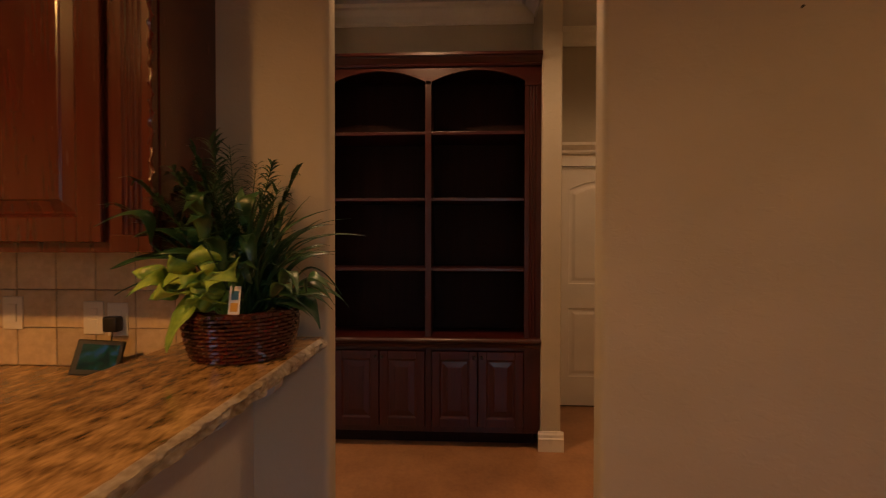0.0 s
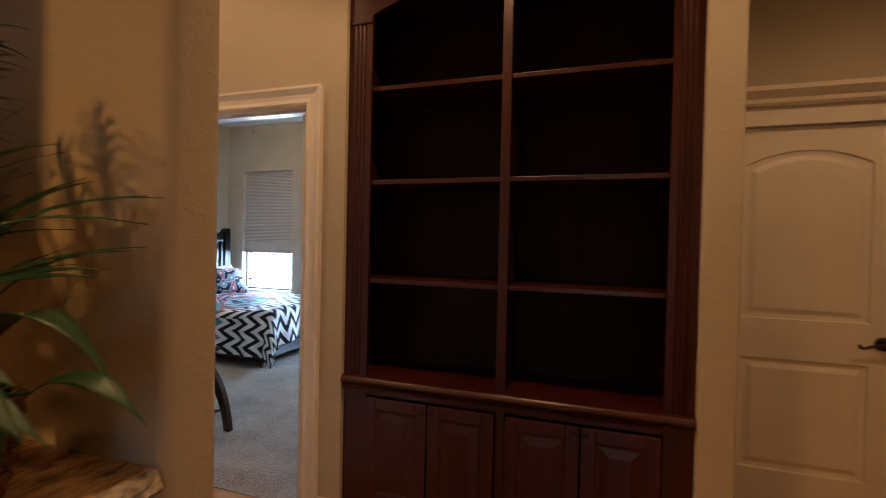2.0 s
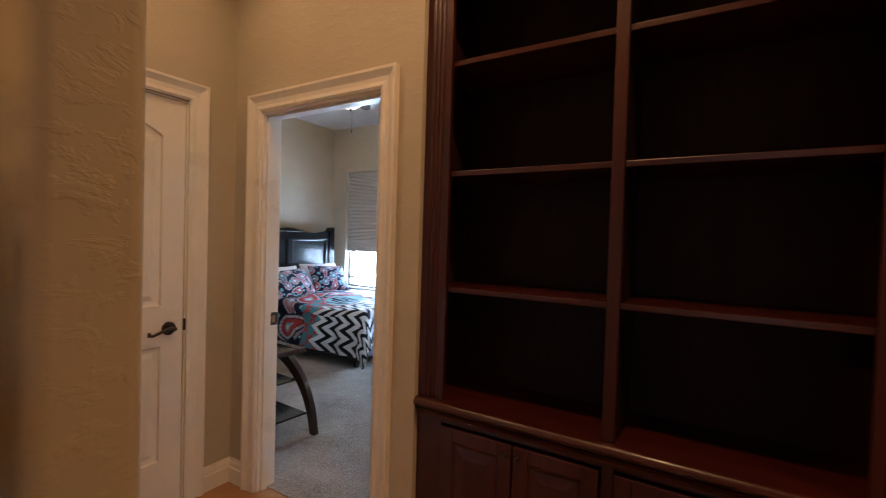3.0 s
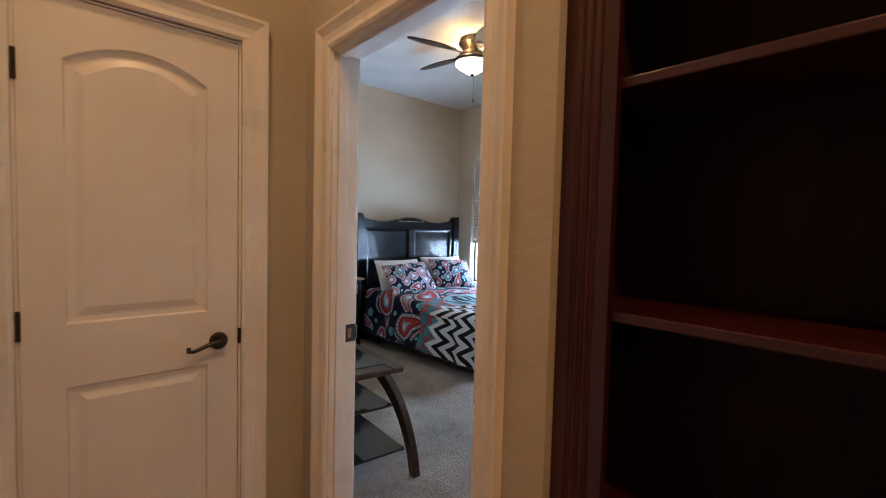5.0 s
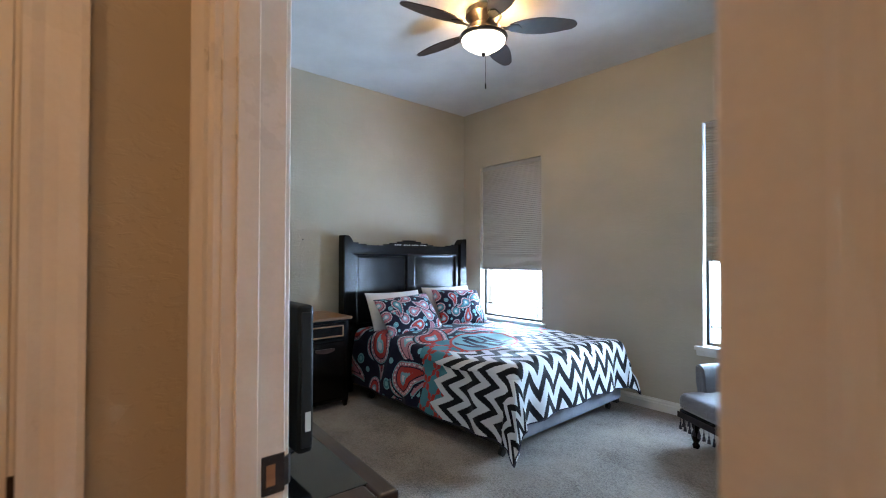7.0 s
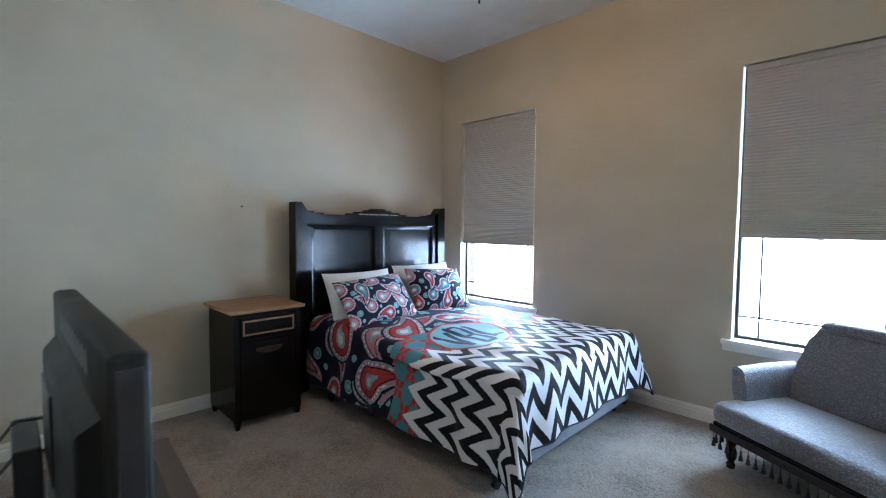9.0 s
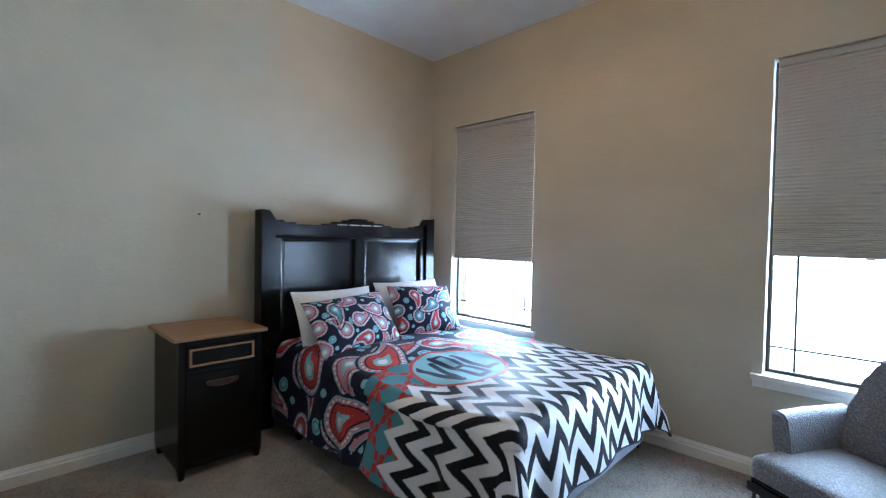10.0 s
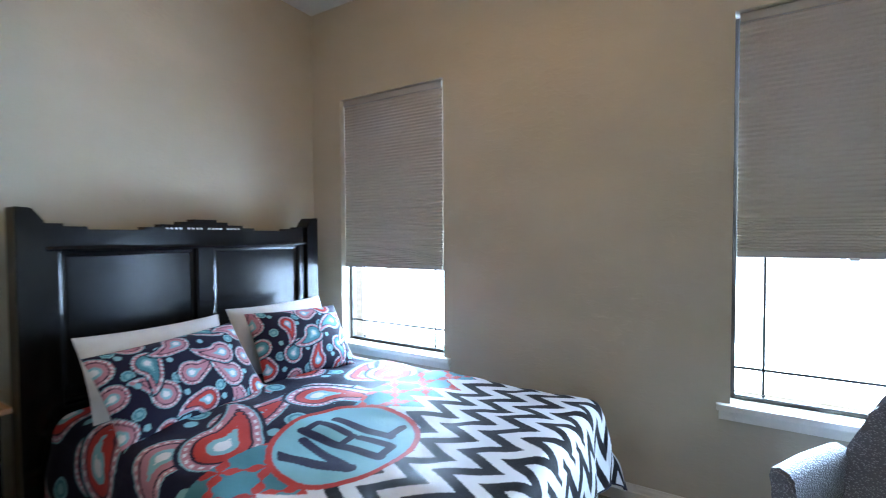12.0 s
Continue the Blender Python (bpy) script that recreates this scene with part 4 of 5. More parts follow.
LW = 1.10
bm = boxes((0, LW, 0, 0.50, 0.255, 0.372), bevel=0.045, seg=4)
for v in bm.verts:
    if v.co.z > 0.33:
        v.co.z += 0.035 * math.sin(math.pi * min(max(v.co.x / LW, 0), 1)) ** 0.5 * math.sin(math.pi * min(max(v.co.y / 0.55, 0.05), 1))
bmesh.ops.subdivide_edges(bm, edges=bm.edges[:], cuts=1)
local_part("seat", bm, M_SETTEE, settee, "grey speckled sprung seat")
local_part("seat_rail", boxes((0.012, LW - 0.012, 0.012, 0.55, 0.215, 0.262), bevel=0.006), M_BLACKWOOD, settee, "dark wooden seat rail")
for a in (-0.02, LW - 0.10):
    bm = bmesh.new()
    prof = [(0.015, 0.30), (0.012, 0.44), (0.0, 0.515), (0.006, 0.545), (0.030, 0.556), (0.062, 0.548), (0.078, 0.525), (0.088, 0.45), (0.095, 0.30)]
    if a > 0:
        prof = [(0.10 - p, z) for p, z in reversed(prof)]
    lo = [bm.verts.new((a + p, 0.17 + 0.012 * math.sin(z * 9), z)) for p, z in prof]
    mid = [bm.verts.new((a + p, 0.36, z + 0.006)) for p, z in prof]
    hi = [bm.verts.new((a + p + 0.02 * (1 if a < 0 else -1), 0.56, z + 0.010)) for p, z in prof]
    for r0, r1 in ((lo, mid), (mid, hi)):
        for k in range(len(prof)):
            bm.faces.new((r0[k], r0[(k + 1) % len(prof)], r1[(k + 1) % len(prof)], r1[k]))
    bm.faces.new(lo)
    bm.faces.new(hi[::-1])
    bmesh.ops.bevel(bm, geom=[e for e in bm.edges if all(v in lo for v in e.verts)], offset=0.012, segments=3, affect="EDGES")
    local_part("arm", bm, M_SETTEE, settee, "upholstered rolled arm")
back_out = [(0.04, 0.35), (0.06, 0.55), (0.13, 0.72), (0.17, 0.815), (0.20, 0.835), (LW - 0.20, 0.835), (LW - 0.17, 0.815), (LW - 0.13, 0.72), (LW - 0.06, 0.55), (LW - 0.04, 0.35)]
bm = bmesh.new()
fr_ = [bm.verts.new((p, 0.47 + (z - 0.35) * 0.16, z)) for p, z in back_out]
bk_ = [bm.verts.new((p, 0.60 + (z - 0.35) * 0.12, z)) for p, z in back_out]
nb = len(back_out)
bm.faces.new(fr_)
bm.faces.new(bk_[::-1])
for k in range(nb):
    bm.faces.new((fr_[k], fr_[(k + 1) % nb], bk_[(k + 1) % nb], bk_[k]))
bmesh.ops.bevel(bm, geom=bm.edges[:], offset=0.028, segments=4, affect="EDGES")
local_part("backrest", bm, M_SETTEE, settee, "upholstered sloping back")
roll = [(0.192 + (LW - 0.384) * k / 12, 0.548, 0.806 + 0.006 * math.sin(math.pi * k / 12)) for k in range(13)]
local_part("back_roll", tube(bmesh.new(), roll, [0.020] + [0.032] * 11 + [0.020], 14), M_SETTEE, settee, "rolled padded top of the back")
TURNED = [(0.020, 0.0), (0.024, 0.02), (0.016, 0.035), (0.027, 0.06), (0.030, 0.09), (0.018, 0.12), (0.026, 0.14), (0.026, 0.215)]
for lx in (0.05, LW - 0.05):
    for ly in (0.11, 0.55):
        local_part("leg", lathe(bmesh.new(), TURNED, (lx, ly, 0), 16), M_BLACKWOOD, settee, "dark turned leg")
M_FRINGE = mottled("dark_fringe", (0.012, 0.010, 0.012), (0.03, 0.026, 0.03), 60, 0.9, fine=200)
local_part("braid", boxes((0.004, LW - 0.004, 0.0, 0.011, 0.205, 0.245), bevel=0.003), M_FRINGE, settee, "dark fringe braid")
for k in range(26):
    fx = 0.03 + k * 0.0415
    local_part("tassel", lathe(bmesh.new(), [(0.002, 0.0), (0.011, -0.001), (0.008, 0.02), (0.004, 0.033), (0.006, 0.042), (0.002, 0.05), (0.0015, 0.078)], (fx, 0.006, 0.13), 8), M_FRINGE, settee, "dark tassel")
for k in range(11):
    fy = 0.05 + k * 0.0415
    local_part("tassel", lathe(bmesh.new(), [(0.002, 0.0), (0.011, -0.001), (0.008, 0.02), (0.004, 0.033), (0.006, 0.042), (0.002, 0.05), (0.0015, 0.078)], (0.006, fy, 0.13), 8), M_FRINGE, settee, "dark tassel")

# ---- television and its stand ----
stand = thing("television_stand", (-2.07, 3.38, 0.004), "dark wood television stand with bowed legs and three smoked glass shelves", "television stand")
SX0, SX1, SY0, SY1 = -2.64, -1.445, 3.20, 3.565
part("top_frame", boxes((SX0, SX1, SY1 - 0.07, SY1, 0.60, 0.632), (SX0, SX1, SY0, SY0 + 0.07, 0.60, 0.632), (SX0, SX0 + 0.09, SY0 + 0.07, SY1 - 0.07, 0.60, 0.632), (SX1 - 0.09, SX1, SY0 + 0.07, SY1 - 0.07, 0.60, 0.632), bevel=0.01, seg=3), M_STANDWOOD, stand, "dark wood frame of the top")
part("top_glass", boxes((SX0 + 0.085, SX1 - 0.085, SY0 + 0.06, SY1 - 0.06, 0.618, 0.634), bevel=0.002), M_SMOKED, stand, "smoked glass top")
part("shelf", boxes((SX0 + 0.10, SX1 - 0.08, SY0 + 0.02, SY1 - 0.02, 0.395, 0.407), bevel=0.002), M_SMOKED, stand, "smoked glass shelf")
part("shelf", boxes((SX0 + 0.06, SX1 - 0.03, SY0 + 0.02, SY1 + 0.03, 0.165, 0.177), bevel=0.002), M_SMOKED, stand, "smoked glass shelf")
for lx, s in ((SX1 - 0.03, 1), (SX0 + 0.03, -1)):
    for ly, d in ((SY1 - 0.02, 1), (SY0 + 0.03, 0)):
        bm = bmesh.new()
        pts = []
        for k in range(15):
            w = k / 14
            pts.append((lx - s * 0.40 * (1 - math.sin(w * math.pi / 2)) ** 1.25, ly + d * 0.12 * w * w, 0.004 + 0.575 * math.cos(w * math.pi / 2) ** 0.75))
        rings = []
        for k, p in enumerate(pts):
            q0, q1 = Vector(pts[max(k - 1, 0)]), Vector(pts[min(k + 1, 14)])
            t_ = (q1 - q0).normalized()
            n_ = t_.cross(Vector((0, 1, 0))).normalized()
            w_ = 0.024 + 0.012 * math.sin(k / 14 * math.pi)
            rings.append([bm.verts.new(Vector(p) + a * n_ * w_ + b * Vector((0, 0.019, 0))) for a, b in ((1, 1), (-1, 1), (-1, -1), (1, -1))])
        for r0, r1 in zip(rings, rings[1:]):
            for k in range(4):
                bm.faces.new((r0[k], r0[(k + 1) % 4], r1[(k + 1) % 4], r1[k]))
        bm.faces.new(rings[0])
        bm.faces.new(rings[-1][::-1])
        for v in bm.verts:
            v.co.z = max(v.co.z, 0.004)
        part("leg", bm, M_STANDWOOD, stand, "bowed dark wood leg", True)
part("back_post", boxes((-2.15, -2.05, SY0 - 0.01, SY0 + 0.02, 0.004, 0.60), bevel=0.006), M_STANDWOOD, stand)
# the stand is set a little askew to the wall
stand.rotation_euler = (0, 0, radians(-4))
stand.location = (-2.081, 3.424, 0.004)

tv = thing("television", (-2.11, 3.42, 0.636), "flat television seen from behind, grey back, on a dark stand", "television")
TX0, TX1, TY = -2.52, -1.70, 3.363
tvb = part("body", boxes((TX0, TX1, TY, TY + 0.052, 0.70, 1.162), bevel=0.012, seg=3), M_GREYPLASTIC, tv, "grey plastic casing", True)
part("screen", boxes((TX0 + 0.04, TX1 - 0.04, TY + 0.051, TY + 0.054, 0.745, 1.125)), M_SMOKED, tvb, "dark screen")
bm = bmesh.new()
b0 = [(TX0 + 0.06, 0.73), (TX1 - 0.06, 0.73), (TX1 - 0.06, 1.06), (TX0 + 0.06, 1.06)]
raised_panel(bm, b0, "y", TY + 0.004, -1, [(0, 0), (0.03, 0.03), (0.04, 0.033)])
part("back_housing", bm, M_GREYPLASTIC, tvb, "grey back housing")
part("side_strip", boxes((TX1 - 0.004, TX1 + 0.003, TY + 0.010, TY + 0.042, 0.72, 1.14), bevel=0.001, seg=1), M_BLACKPLASTIC, tvb, "black side strip")
part("label_plate", boxes((TX1 + 0.002, TX1 + 0.0045, TY + 0.022, TY + 0.04, 0.77, 0.83)), M_LABEL, tvb, "white sticker")
part("connector_block", boxes((TX0 + 0.12, TX0 + 0.34, TY - 0.034, TY - 0.026, 0.78, 0.98), bevel=0.004), M_BLACKPLASTIC, tvb, "black connector panel")
for k in range(10):
    part("vent_slot", boxes((TX0 + 0.20 + k * 0.045, TX0 + 0.225 + k * 0.045, TY - 0.001, TY + 0.001, 1.09, 1.13)), M_BLACKPLASTIC, tvb, "vent slot")
part("neck", boxes((-2.19, -2.05, TY + 0.0, TY + 0.05, 0.64, 0.72), bevel=0.01), M_BLACKPLASTIC, tv)
bm = bmesh.new()
lathe(bm, [(0.02, 0), (0.17, 0), (0.17, 0.008), (0.05, 0.02), (0.02, 0.022)], (0, 0, 0), 32)
bmesh.ops.transform(bm, matrix=pose(-2.12, TY + 0.03, 0.634) @ Matrix.Diagonal((1.4, 0.75, 1, 1)), verts=bm.verts)
part("base", bm, M_BLACKPLASTIC, tv, "oval black base", True)
for k, (cz, cx_) in enumerate(((0.86, -2.42), (0.80, -2.36))):
    bm = tube(bmesh.new(), [(cx_, TY - 0.03, cz), (cx_ - 0.05, TY - 0.08, cz - 0.01), (cx_ - 0.16, TY - 0.12, cz - 0.10), (cx_ - 0.26, TY - 0.14, cz - 0.24), (cx_ - 0.30, TY - 0.16, cz - 0.42), (cx_ - 0.28, TY - 0.19, 0.30)], 0.0045, 8)
    part("cable", bm, M_BLACKPLASTIC, tv, "black cable", True)

cb = thing("cable_box", (-2.41, 3.30, 0.636), "black upright cable box standing behind the television", "cable box")
cbb = part("case", boxes((-2.53, -2.30, 3.272, 3.322, 0.636, 0.835), bevel=0.005), M_BLACKPLASTIC, cb, "black plastic case")
part("plug", boxes((-2.36, -2.33, 3.250, 3.272, 0.70, 0.716), bevel=0.003), M_BLACKPLASTIC, cbb, "black cable plug")

# ---- ceiling fan ----
FX, FY = -2.555, 5.09
FC = CEIL + 0.03
fan = thing("ceiling_fan", (FX, FY, CEIL), "five-blade ceiling fan with dark blades and lit white glass bowl", "ceiling fan")
part("housing", lathe(bmesh.new(), [(0.10, -0.03), (0.115, -0.035), (0.125, -0.05), (0.13, -0.085), (0.10, -0.115), (0.085, -0.15), (0.12, -0.165), (0.12, -0.19), (0.06, -0.20)], (FX, FY, FC), 32), M_BRONZE, fan, "dark bronze motor housing", True)
part("light_ring", lathe(bmesh.new(), [(0.152, -0.222), (0.165, -0.218), (0.172, -0.23), (0.168, -0.245), (0.152, -0.25), (0.150, -0.236), (0.152, -0.222)], (FX, FY, FC), 36), M_BRONZE, fan, "dark bronze ring", True)
M_GLOBE = material("lit_opal_glass", (0.9, 0.85, 0.75), 0.3)
gb = M_GLOBE.node_tree.nodes["Principled BSDF"]
gb.inputs["Emission Color"].default_value = (1.0, 0.86, 0.66, 1)
gb.inputs["Emission Strength"].default_value = 2.6
globe = part("glass_bowl", lathe(bmesh.new(), [(0.152, -0.235), (0.157, -0.252), (0.150, -0.272), (0.128, -0.292), (0.100, -0.306), (0.080, -0.318), (0.068, -0.330), (0.050, -0.340), (0.012, -0.345)], (FX, FY, FC), 36), M_GLOBE, fan, "lit white opal glass bowl", True)
globe.visible_shadow = False
part("finial", lathe(bmesh.new(), [(0.004, -0.335), (0.017, -0.345), (0.014, -0.358), (0.005, -0.368)], (FX, FY, FC), 16), M_BRONZE, fan, "bronze finial", True)
part("pull_chain", tube(bmesh.new(), [(FX + 0.02, FY, FC - 0.345), (FX + 0.02, FY, FC - 0.565)], 0.0014, 6), M_BRONZE, fan, "thin pull chain")
part("pull_fob", lathe(bmesh.new(), [(0.003, 0.0), (0.006, 0.005), (0.005, 0.035), (0.002, 0.042)], (FX + 0.02, FY, FC - 0.605), 10), M_BRONZE, fan, "dark pull fob", True)
M_BLADE = wood("walnut_blade", (0.02, 0.010, 0.007), (0.05, 0.026, 0.018), 0.35, "x")
for k in range(5):
    m = pose(FX, FY, FC - 0.165, 0, 0, 43 + 72 * k) @ pose(0, 0, 0, -12, 0, 0)
    bm = bmesh.new()
    prof = [(0.19 + 0.47 * j / 16, 0.030 + 0.050 * math.sin(math.pi * (j / 16) ** 0.85)) for j in range(14)]
    prof += [(0.620, 0.043), (0.642, 0.028), (0.654, 0.011)]
    outl = prof + [(x, -w) for x, w in reversed(prof)]
    prism(bm, outl, "z", -0.004, 0.004)
    bmesh.ops.transform(bm, matrix=m, verts=bm.verts)
    part("blade", bm, M_BLADE, fan, "dark walnut leaf-shaped blade")
    bm = bmesh.new()
    prism(bm, [(0.09, 0.016), (0.17, 0.012), (0.20, 0.035), (0.25, 0.03), (0.27, 0.0), (0.25, -0.03), (0.20, -0.035), (0.17, -0.012), (0.09, -0.016)], "z", -0.011, -0.004)
    bmesh.ops.transform(bm, matrix=m, verts=bm.verts)
    part("blade_iron", bm, M_BRONZE, fan, "bronze blade bracket")


# ---- hall: built-in bookcase ----
KX0, KX1, KF, KB = KXL + 0.001, KXR - 0.001, 3.03, 3.382
bc = thing("bookcase", (0.575, 3.1, 0), "empty cherry built-in bookcase with two arched bays and four doors", "bookcase")
# inner boards and plinth take the cherry with shade in its colour
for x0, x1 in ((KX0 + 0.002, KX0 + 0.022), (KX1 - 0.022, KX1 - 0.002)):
    part("side_panel", boxes((x0, x1, KF + 0.02, KB, 0.10, 2.54)), M_CHERRY_SHADED, bc, "cherry side panel with inside shade in its colour")
part("back_panel", boxes((KX0 + 0.022, KX1 - 0.022, KB - 0.01, KB, 0.10, 2.54)), M_CHERRY_SHADED, bc, "cherry back panel with inside shade in its colour")
part("top_panel", boxes((KX0 + 0.022, KX1 - 0.022, KF + 0.02, KB - 0.01, 2.52, 2.54)), M_CHERRY_SHADED, bc)
part("divider", boxes((0.568, 0.600, KF + 0.02, KB - 0.01, 0.735, 2.52)), M_CHERRY_SHADED, bc, "cherry divider with inside shade in its colour")
part("bottom_panel", boxes((KX0 + 0.022, KX1 - 0.022, KF + 0.02, KB - 0.01, 0.10, 0.12)), M_CHERRY_SHADED, bc)
part("toe_kick", boxes((KX0 + 0.03, KX1 - 0.03, 3.11, 3.125, 0.0, 0.12)), M_CHERRY_SHADED, bc, "recessed cherry plinth with shade in its colour")


def fluted(parent, x0, x1, z0, z1, yf, n=3, depth=0.02, mat=None, name="pilaster"):
    """An upright board whose face has round flutes."""
    w = x1 - x0
    pts = [(x0, yf + depth), (x0, yf)]
    m = 0.24 * w
    fw = (w - 2 * m) / n
    for k in range(n):
        a = x0 + m + k * fw
        for j in range(7):
            t = j / 6
            pts.append((a + fw * (0.12 + 0.76 * t), yf + 0.006 * math.sin(math.pi * t)))
    pts += [(x1, yf), (x1, yf + depth)]
    return part(name, prism(bmesh.new(), pts, "z", z0, z1), mat or M_CHERRY, parent, "fluted cherry upright")


fluted(bc, KX0, -0.054, 0.735, 2.39, KF)
fluted(bc, 1.219, KX1, 0.735, 2.39, KF)
for a, b in ((KX0, -0.054), (1.219, KX1)):
    part("capital", boxes((a - 0.001, b + 0.001, KF - 0.006, KF + 0.02, 2.39, 2.406), bevel=0.003), M_CHERRY, bc)
part("centre_stile", boxes((0.563, 0.605, KF, KF + 0.02, 0.735, 2.43), bevel=0.003), M_CHERRY, bc)
top = [(KX0, 2.406), (-0.054, 2.406), *arch(-0.054, 0.563, 2.425, 0.072), (0.563, 2.406), (0.605, 2.406), *arch(0.605, 1.219, 2.425, 0.072), (1.219, 2.406), (KX1, 2.406), (KX1, 2.535), (KX0, 2.535)]
part("arched_rail", prism(bmesh.new(), top, "y", KF, KF + 0.021), M_CHERRY_X, bc, "cherry rail with two flat arches")
BCROWN = [(0, 0), (0, 0.012), (0.009, 0.018), (0.014, 0.012), (0.024, 0.022), (0.042, 0.045), (0.051, 0.05), (0.054, 0.06), (0.072, 0.06), (0.072, 0)]
part("cornice", sweep(bmesh.new(), [(KX0 + 0.001, KF, 2.52), (KX1 - 0.001, KF, 2.52)], BCROWN, (0, -1, 0)), M_CHERRY_X, bc, "dark moulded cornice")
part("top_board", boxes((KX0 + 0.002, KX1 - 0.002, KF, KB, 2.572, 2.590)), M_CHERRY_SHADED, bc)
for z in (1.193, 1.660, 2.100):
    for a, b in ((KX0 + 0.024, 0.564), (0.598, KX1 - 0.024)):
        part("shelf", boxes((a, b, KF + 0.022, KB - 0.012, z - 0.022, z), bevel=0.003), M_CHERRY_X, bc, "cherry shelf board")
NOSE = [(0, 0), (0.0, 0.018), (0.008, 0.03), (0.02, 0.036), (0.032, 0.03), (0.04, 0.018), (0.04, -0.34), (0.02, -0.34), (0.02, 0.0)]
part("worktop", sweep(bmesh.new(), [(KX0 + 0.001, KF, 0.694), (KX1 - 0.001, KF, 0.694)], NOSE, (0, -1, 0)), M_CHERRY_X, bc, "cherry ledge with rounded nosing", True)
part("cove", sweep(bmesh.new(), [(KX0 + 0.001, KF, 0.664), (KX1 - 0.001, KF, 0.664)], [(0, 0), (0, 0.006), (0.012, 0.010), (0.03, 0.024), (0.03, 0)], (0, -1, 0)), M_CHERRY_X, bc)
part("face_frame", boxes((KX0, -0.054, KF, KF + 0.02, 0.10, 0.693), (1.216, KX1, KF, KF + 0.02, 0.10, 0.693), (0.566, 0.606, KF, KF + 0.02, 0.10, 0.693), (-0.054, 0.566, KF, KF + 0.02, 0.645, 0.693), (0.606, 1.216, KF, KF + 0.02, 0.645, 0.693), (-0.054, 0.566, KF, KF + 0.02, 0.10, 0.14), (0.606, 1.216, KF, KF + 0.02, 0.10, 0.14), bevel=0.002, seg=1), M_CHERRY, bc)


def cabinet_door(parent, x0, x1, z0, z1, yf, mat, fw=0.055, relief=0.5):
    """Frame-and-raised-panel door, its face at yf, 20 mm proud of the frame."""
    bm = boxes((x0, x0 + fw, yf, yf + 0.02, z0, z1), (x1 - fw, x1, yf, yf + 0.02, z0, z1), (x0 + fw, x1 - fw, yf, yf + 0.02, z0, z0 + fw), (x0 + fw, x1 - fw, yf, yf + 0.02, z1 - fw, z1), bevel=0.004)
    d = part("door", bm, mat, parent, "cherry raised-panel door")
    o = [(x0 + fw - 0.001, z0 + fw - 0.001), (x1 - fw + 0.001, z0 + fw - 0.001), (x1 - fw + 0.001, z1 - fw + 0.001), (x0 + fw - 0.001, z1 - fw + 0.001)]
    part("panel", raised_panel(bmesh.new(), o, "y", yf, 1, [(i, d * relief) for i, d in ((0, 0.001), (0.004, 0.005), (0.010, 0.014), (0.016, 0.015), (0.045, 0.005), (0.050, 0.001), (0.054, 0.0))]), mat, d)
    return d


for x0, x1 in ((-0.048, 0.256), (0.262, 0.562), (0.610, 0.912), (0.918, 1.212)):
    d = cabinet_door(bc, x0, x1, 0.142, 0.642, KF - 0.02, M_CHERRY)
    kx = x1 - 0.02 if x0 in (-0.048, 0.610) else x0 + 0.02
    part("knob", tube(bmesh.new(), [(kx, KF - 0.02, 0.607), (kx, KF - 0.03, 0.607), (kx, KF - 0.036, 0.607), (kx, KF - 0.046, 0.607)], [0.006, 0.006, 0.013, 0.009], 14), M_BRONZE, d, "small dark knob", True)

# ---- recessed ceiling lamps ----
M_CAN = material("lamp_lens", (0.9, 0.85, 0.75), 0.4)
cb = M_CAN.node_tree.nodes["Principled BSDF"]
cb.inputs["Emission Color"].default_value = (1.0, 0.72, 0.42, 1)
cb.inputs["Emission Strength"].default_value = 4.0
for cx, cy in ((0.55, 2.35), (-0.85, 2.35), (2.3, 2.4), (-0.95, -0.75), (2.45, -0.1)):
    can = thing("recessed_light", (cx, cy, CEIL), "lit recessed ceiling lamp with white trim ring", "ceiling lamp", "recessed ceiling lamps")
    ring = part("trim_ring", lathe(bmesh.new(), [(0.07, -0.002), (0.075, -0.008), (0.095, -0.006), (0.10, -0.001)], (cx, cy, CEIL), 28), M_TRIM, can, "", True)
    lens = part("lens", lathe(bmesh.new(), [(0.0, -0.0035), (0.069, -0.003), (0.069, -0.001), (0.0, -0.001)], (cx, cy, CEIL), 28), M_CAN, can, "lit lens")

# ---- kitchen: bar ----
hw = structure("wall_bar", boxes((-0.06, 0.066, -0.9, KY0, 0, 0.988)), M_HALFWALL, "pale grey half wall under the granite bar")
bar = thing("bar_top", (0.1, 0.4, 0.995), "polished brown granite bar top with chiselled edge", "bar top")
part("slab", boxes((-0.13, 0.318, -0.94, KY0 - 0.002, 0.989, 1.028), bevel=0.003), M_GRANITE, bar, "polished speckled brown granite")
bm = bmesh.new()
rng = random.Random(4)
ny, nz = 240, 6
rows = []
for j in range(ny + 1):
    y = -0.94 + (KY0 - 0.002 + 0.94) * j / ny
    row = []
    for k in range(nz + 1):
        n3 = noise.fractal(Vector((y * 18, k * 0.8, 0.3)), 0.8, 2.0, 4)
        row.append(bm.verts.new((0.317 + 0.016 + 0.012 * n3 - (0.010 if k in (0, nz) else 0), y, 0.9895 + 0.038 * k / nz)))
    rows.append((bm.verts.new((0.316, y, 0.9895)), *row, bm.verts.new((0.316, y, 1.0275))))
for a, b in zip(rows, rows[1:]):
    for k in range(len(a) - 1):
        bm.faces.new((a[k], a[k + 1], b[k + 1], b[k]))
part("chiselled_edge", bm, M_GRANITE_EDGE, bar, "rough chiselled granite edge")


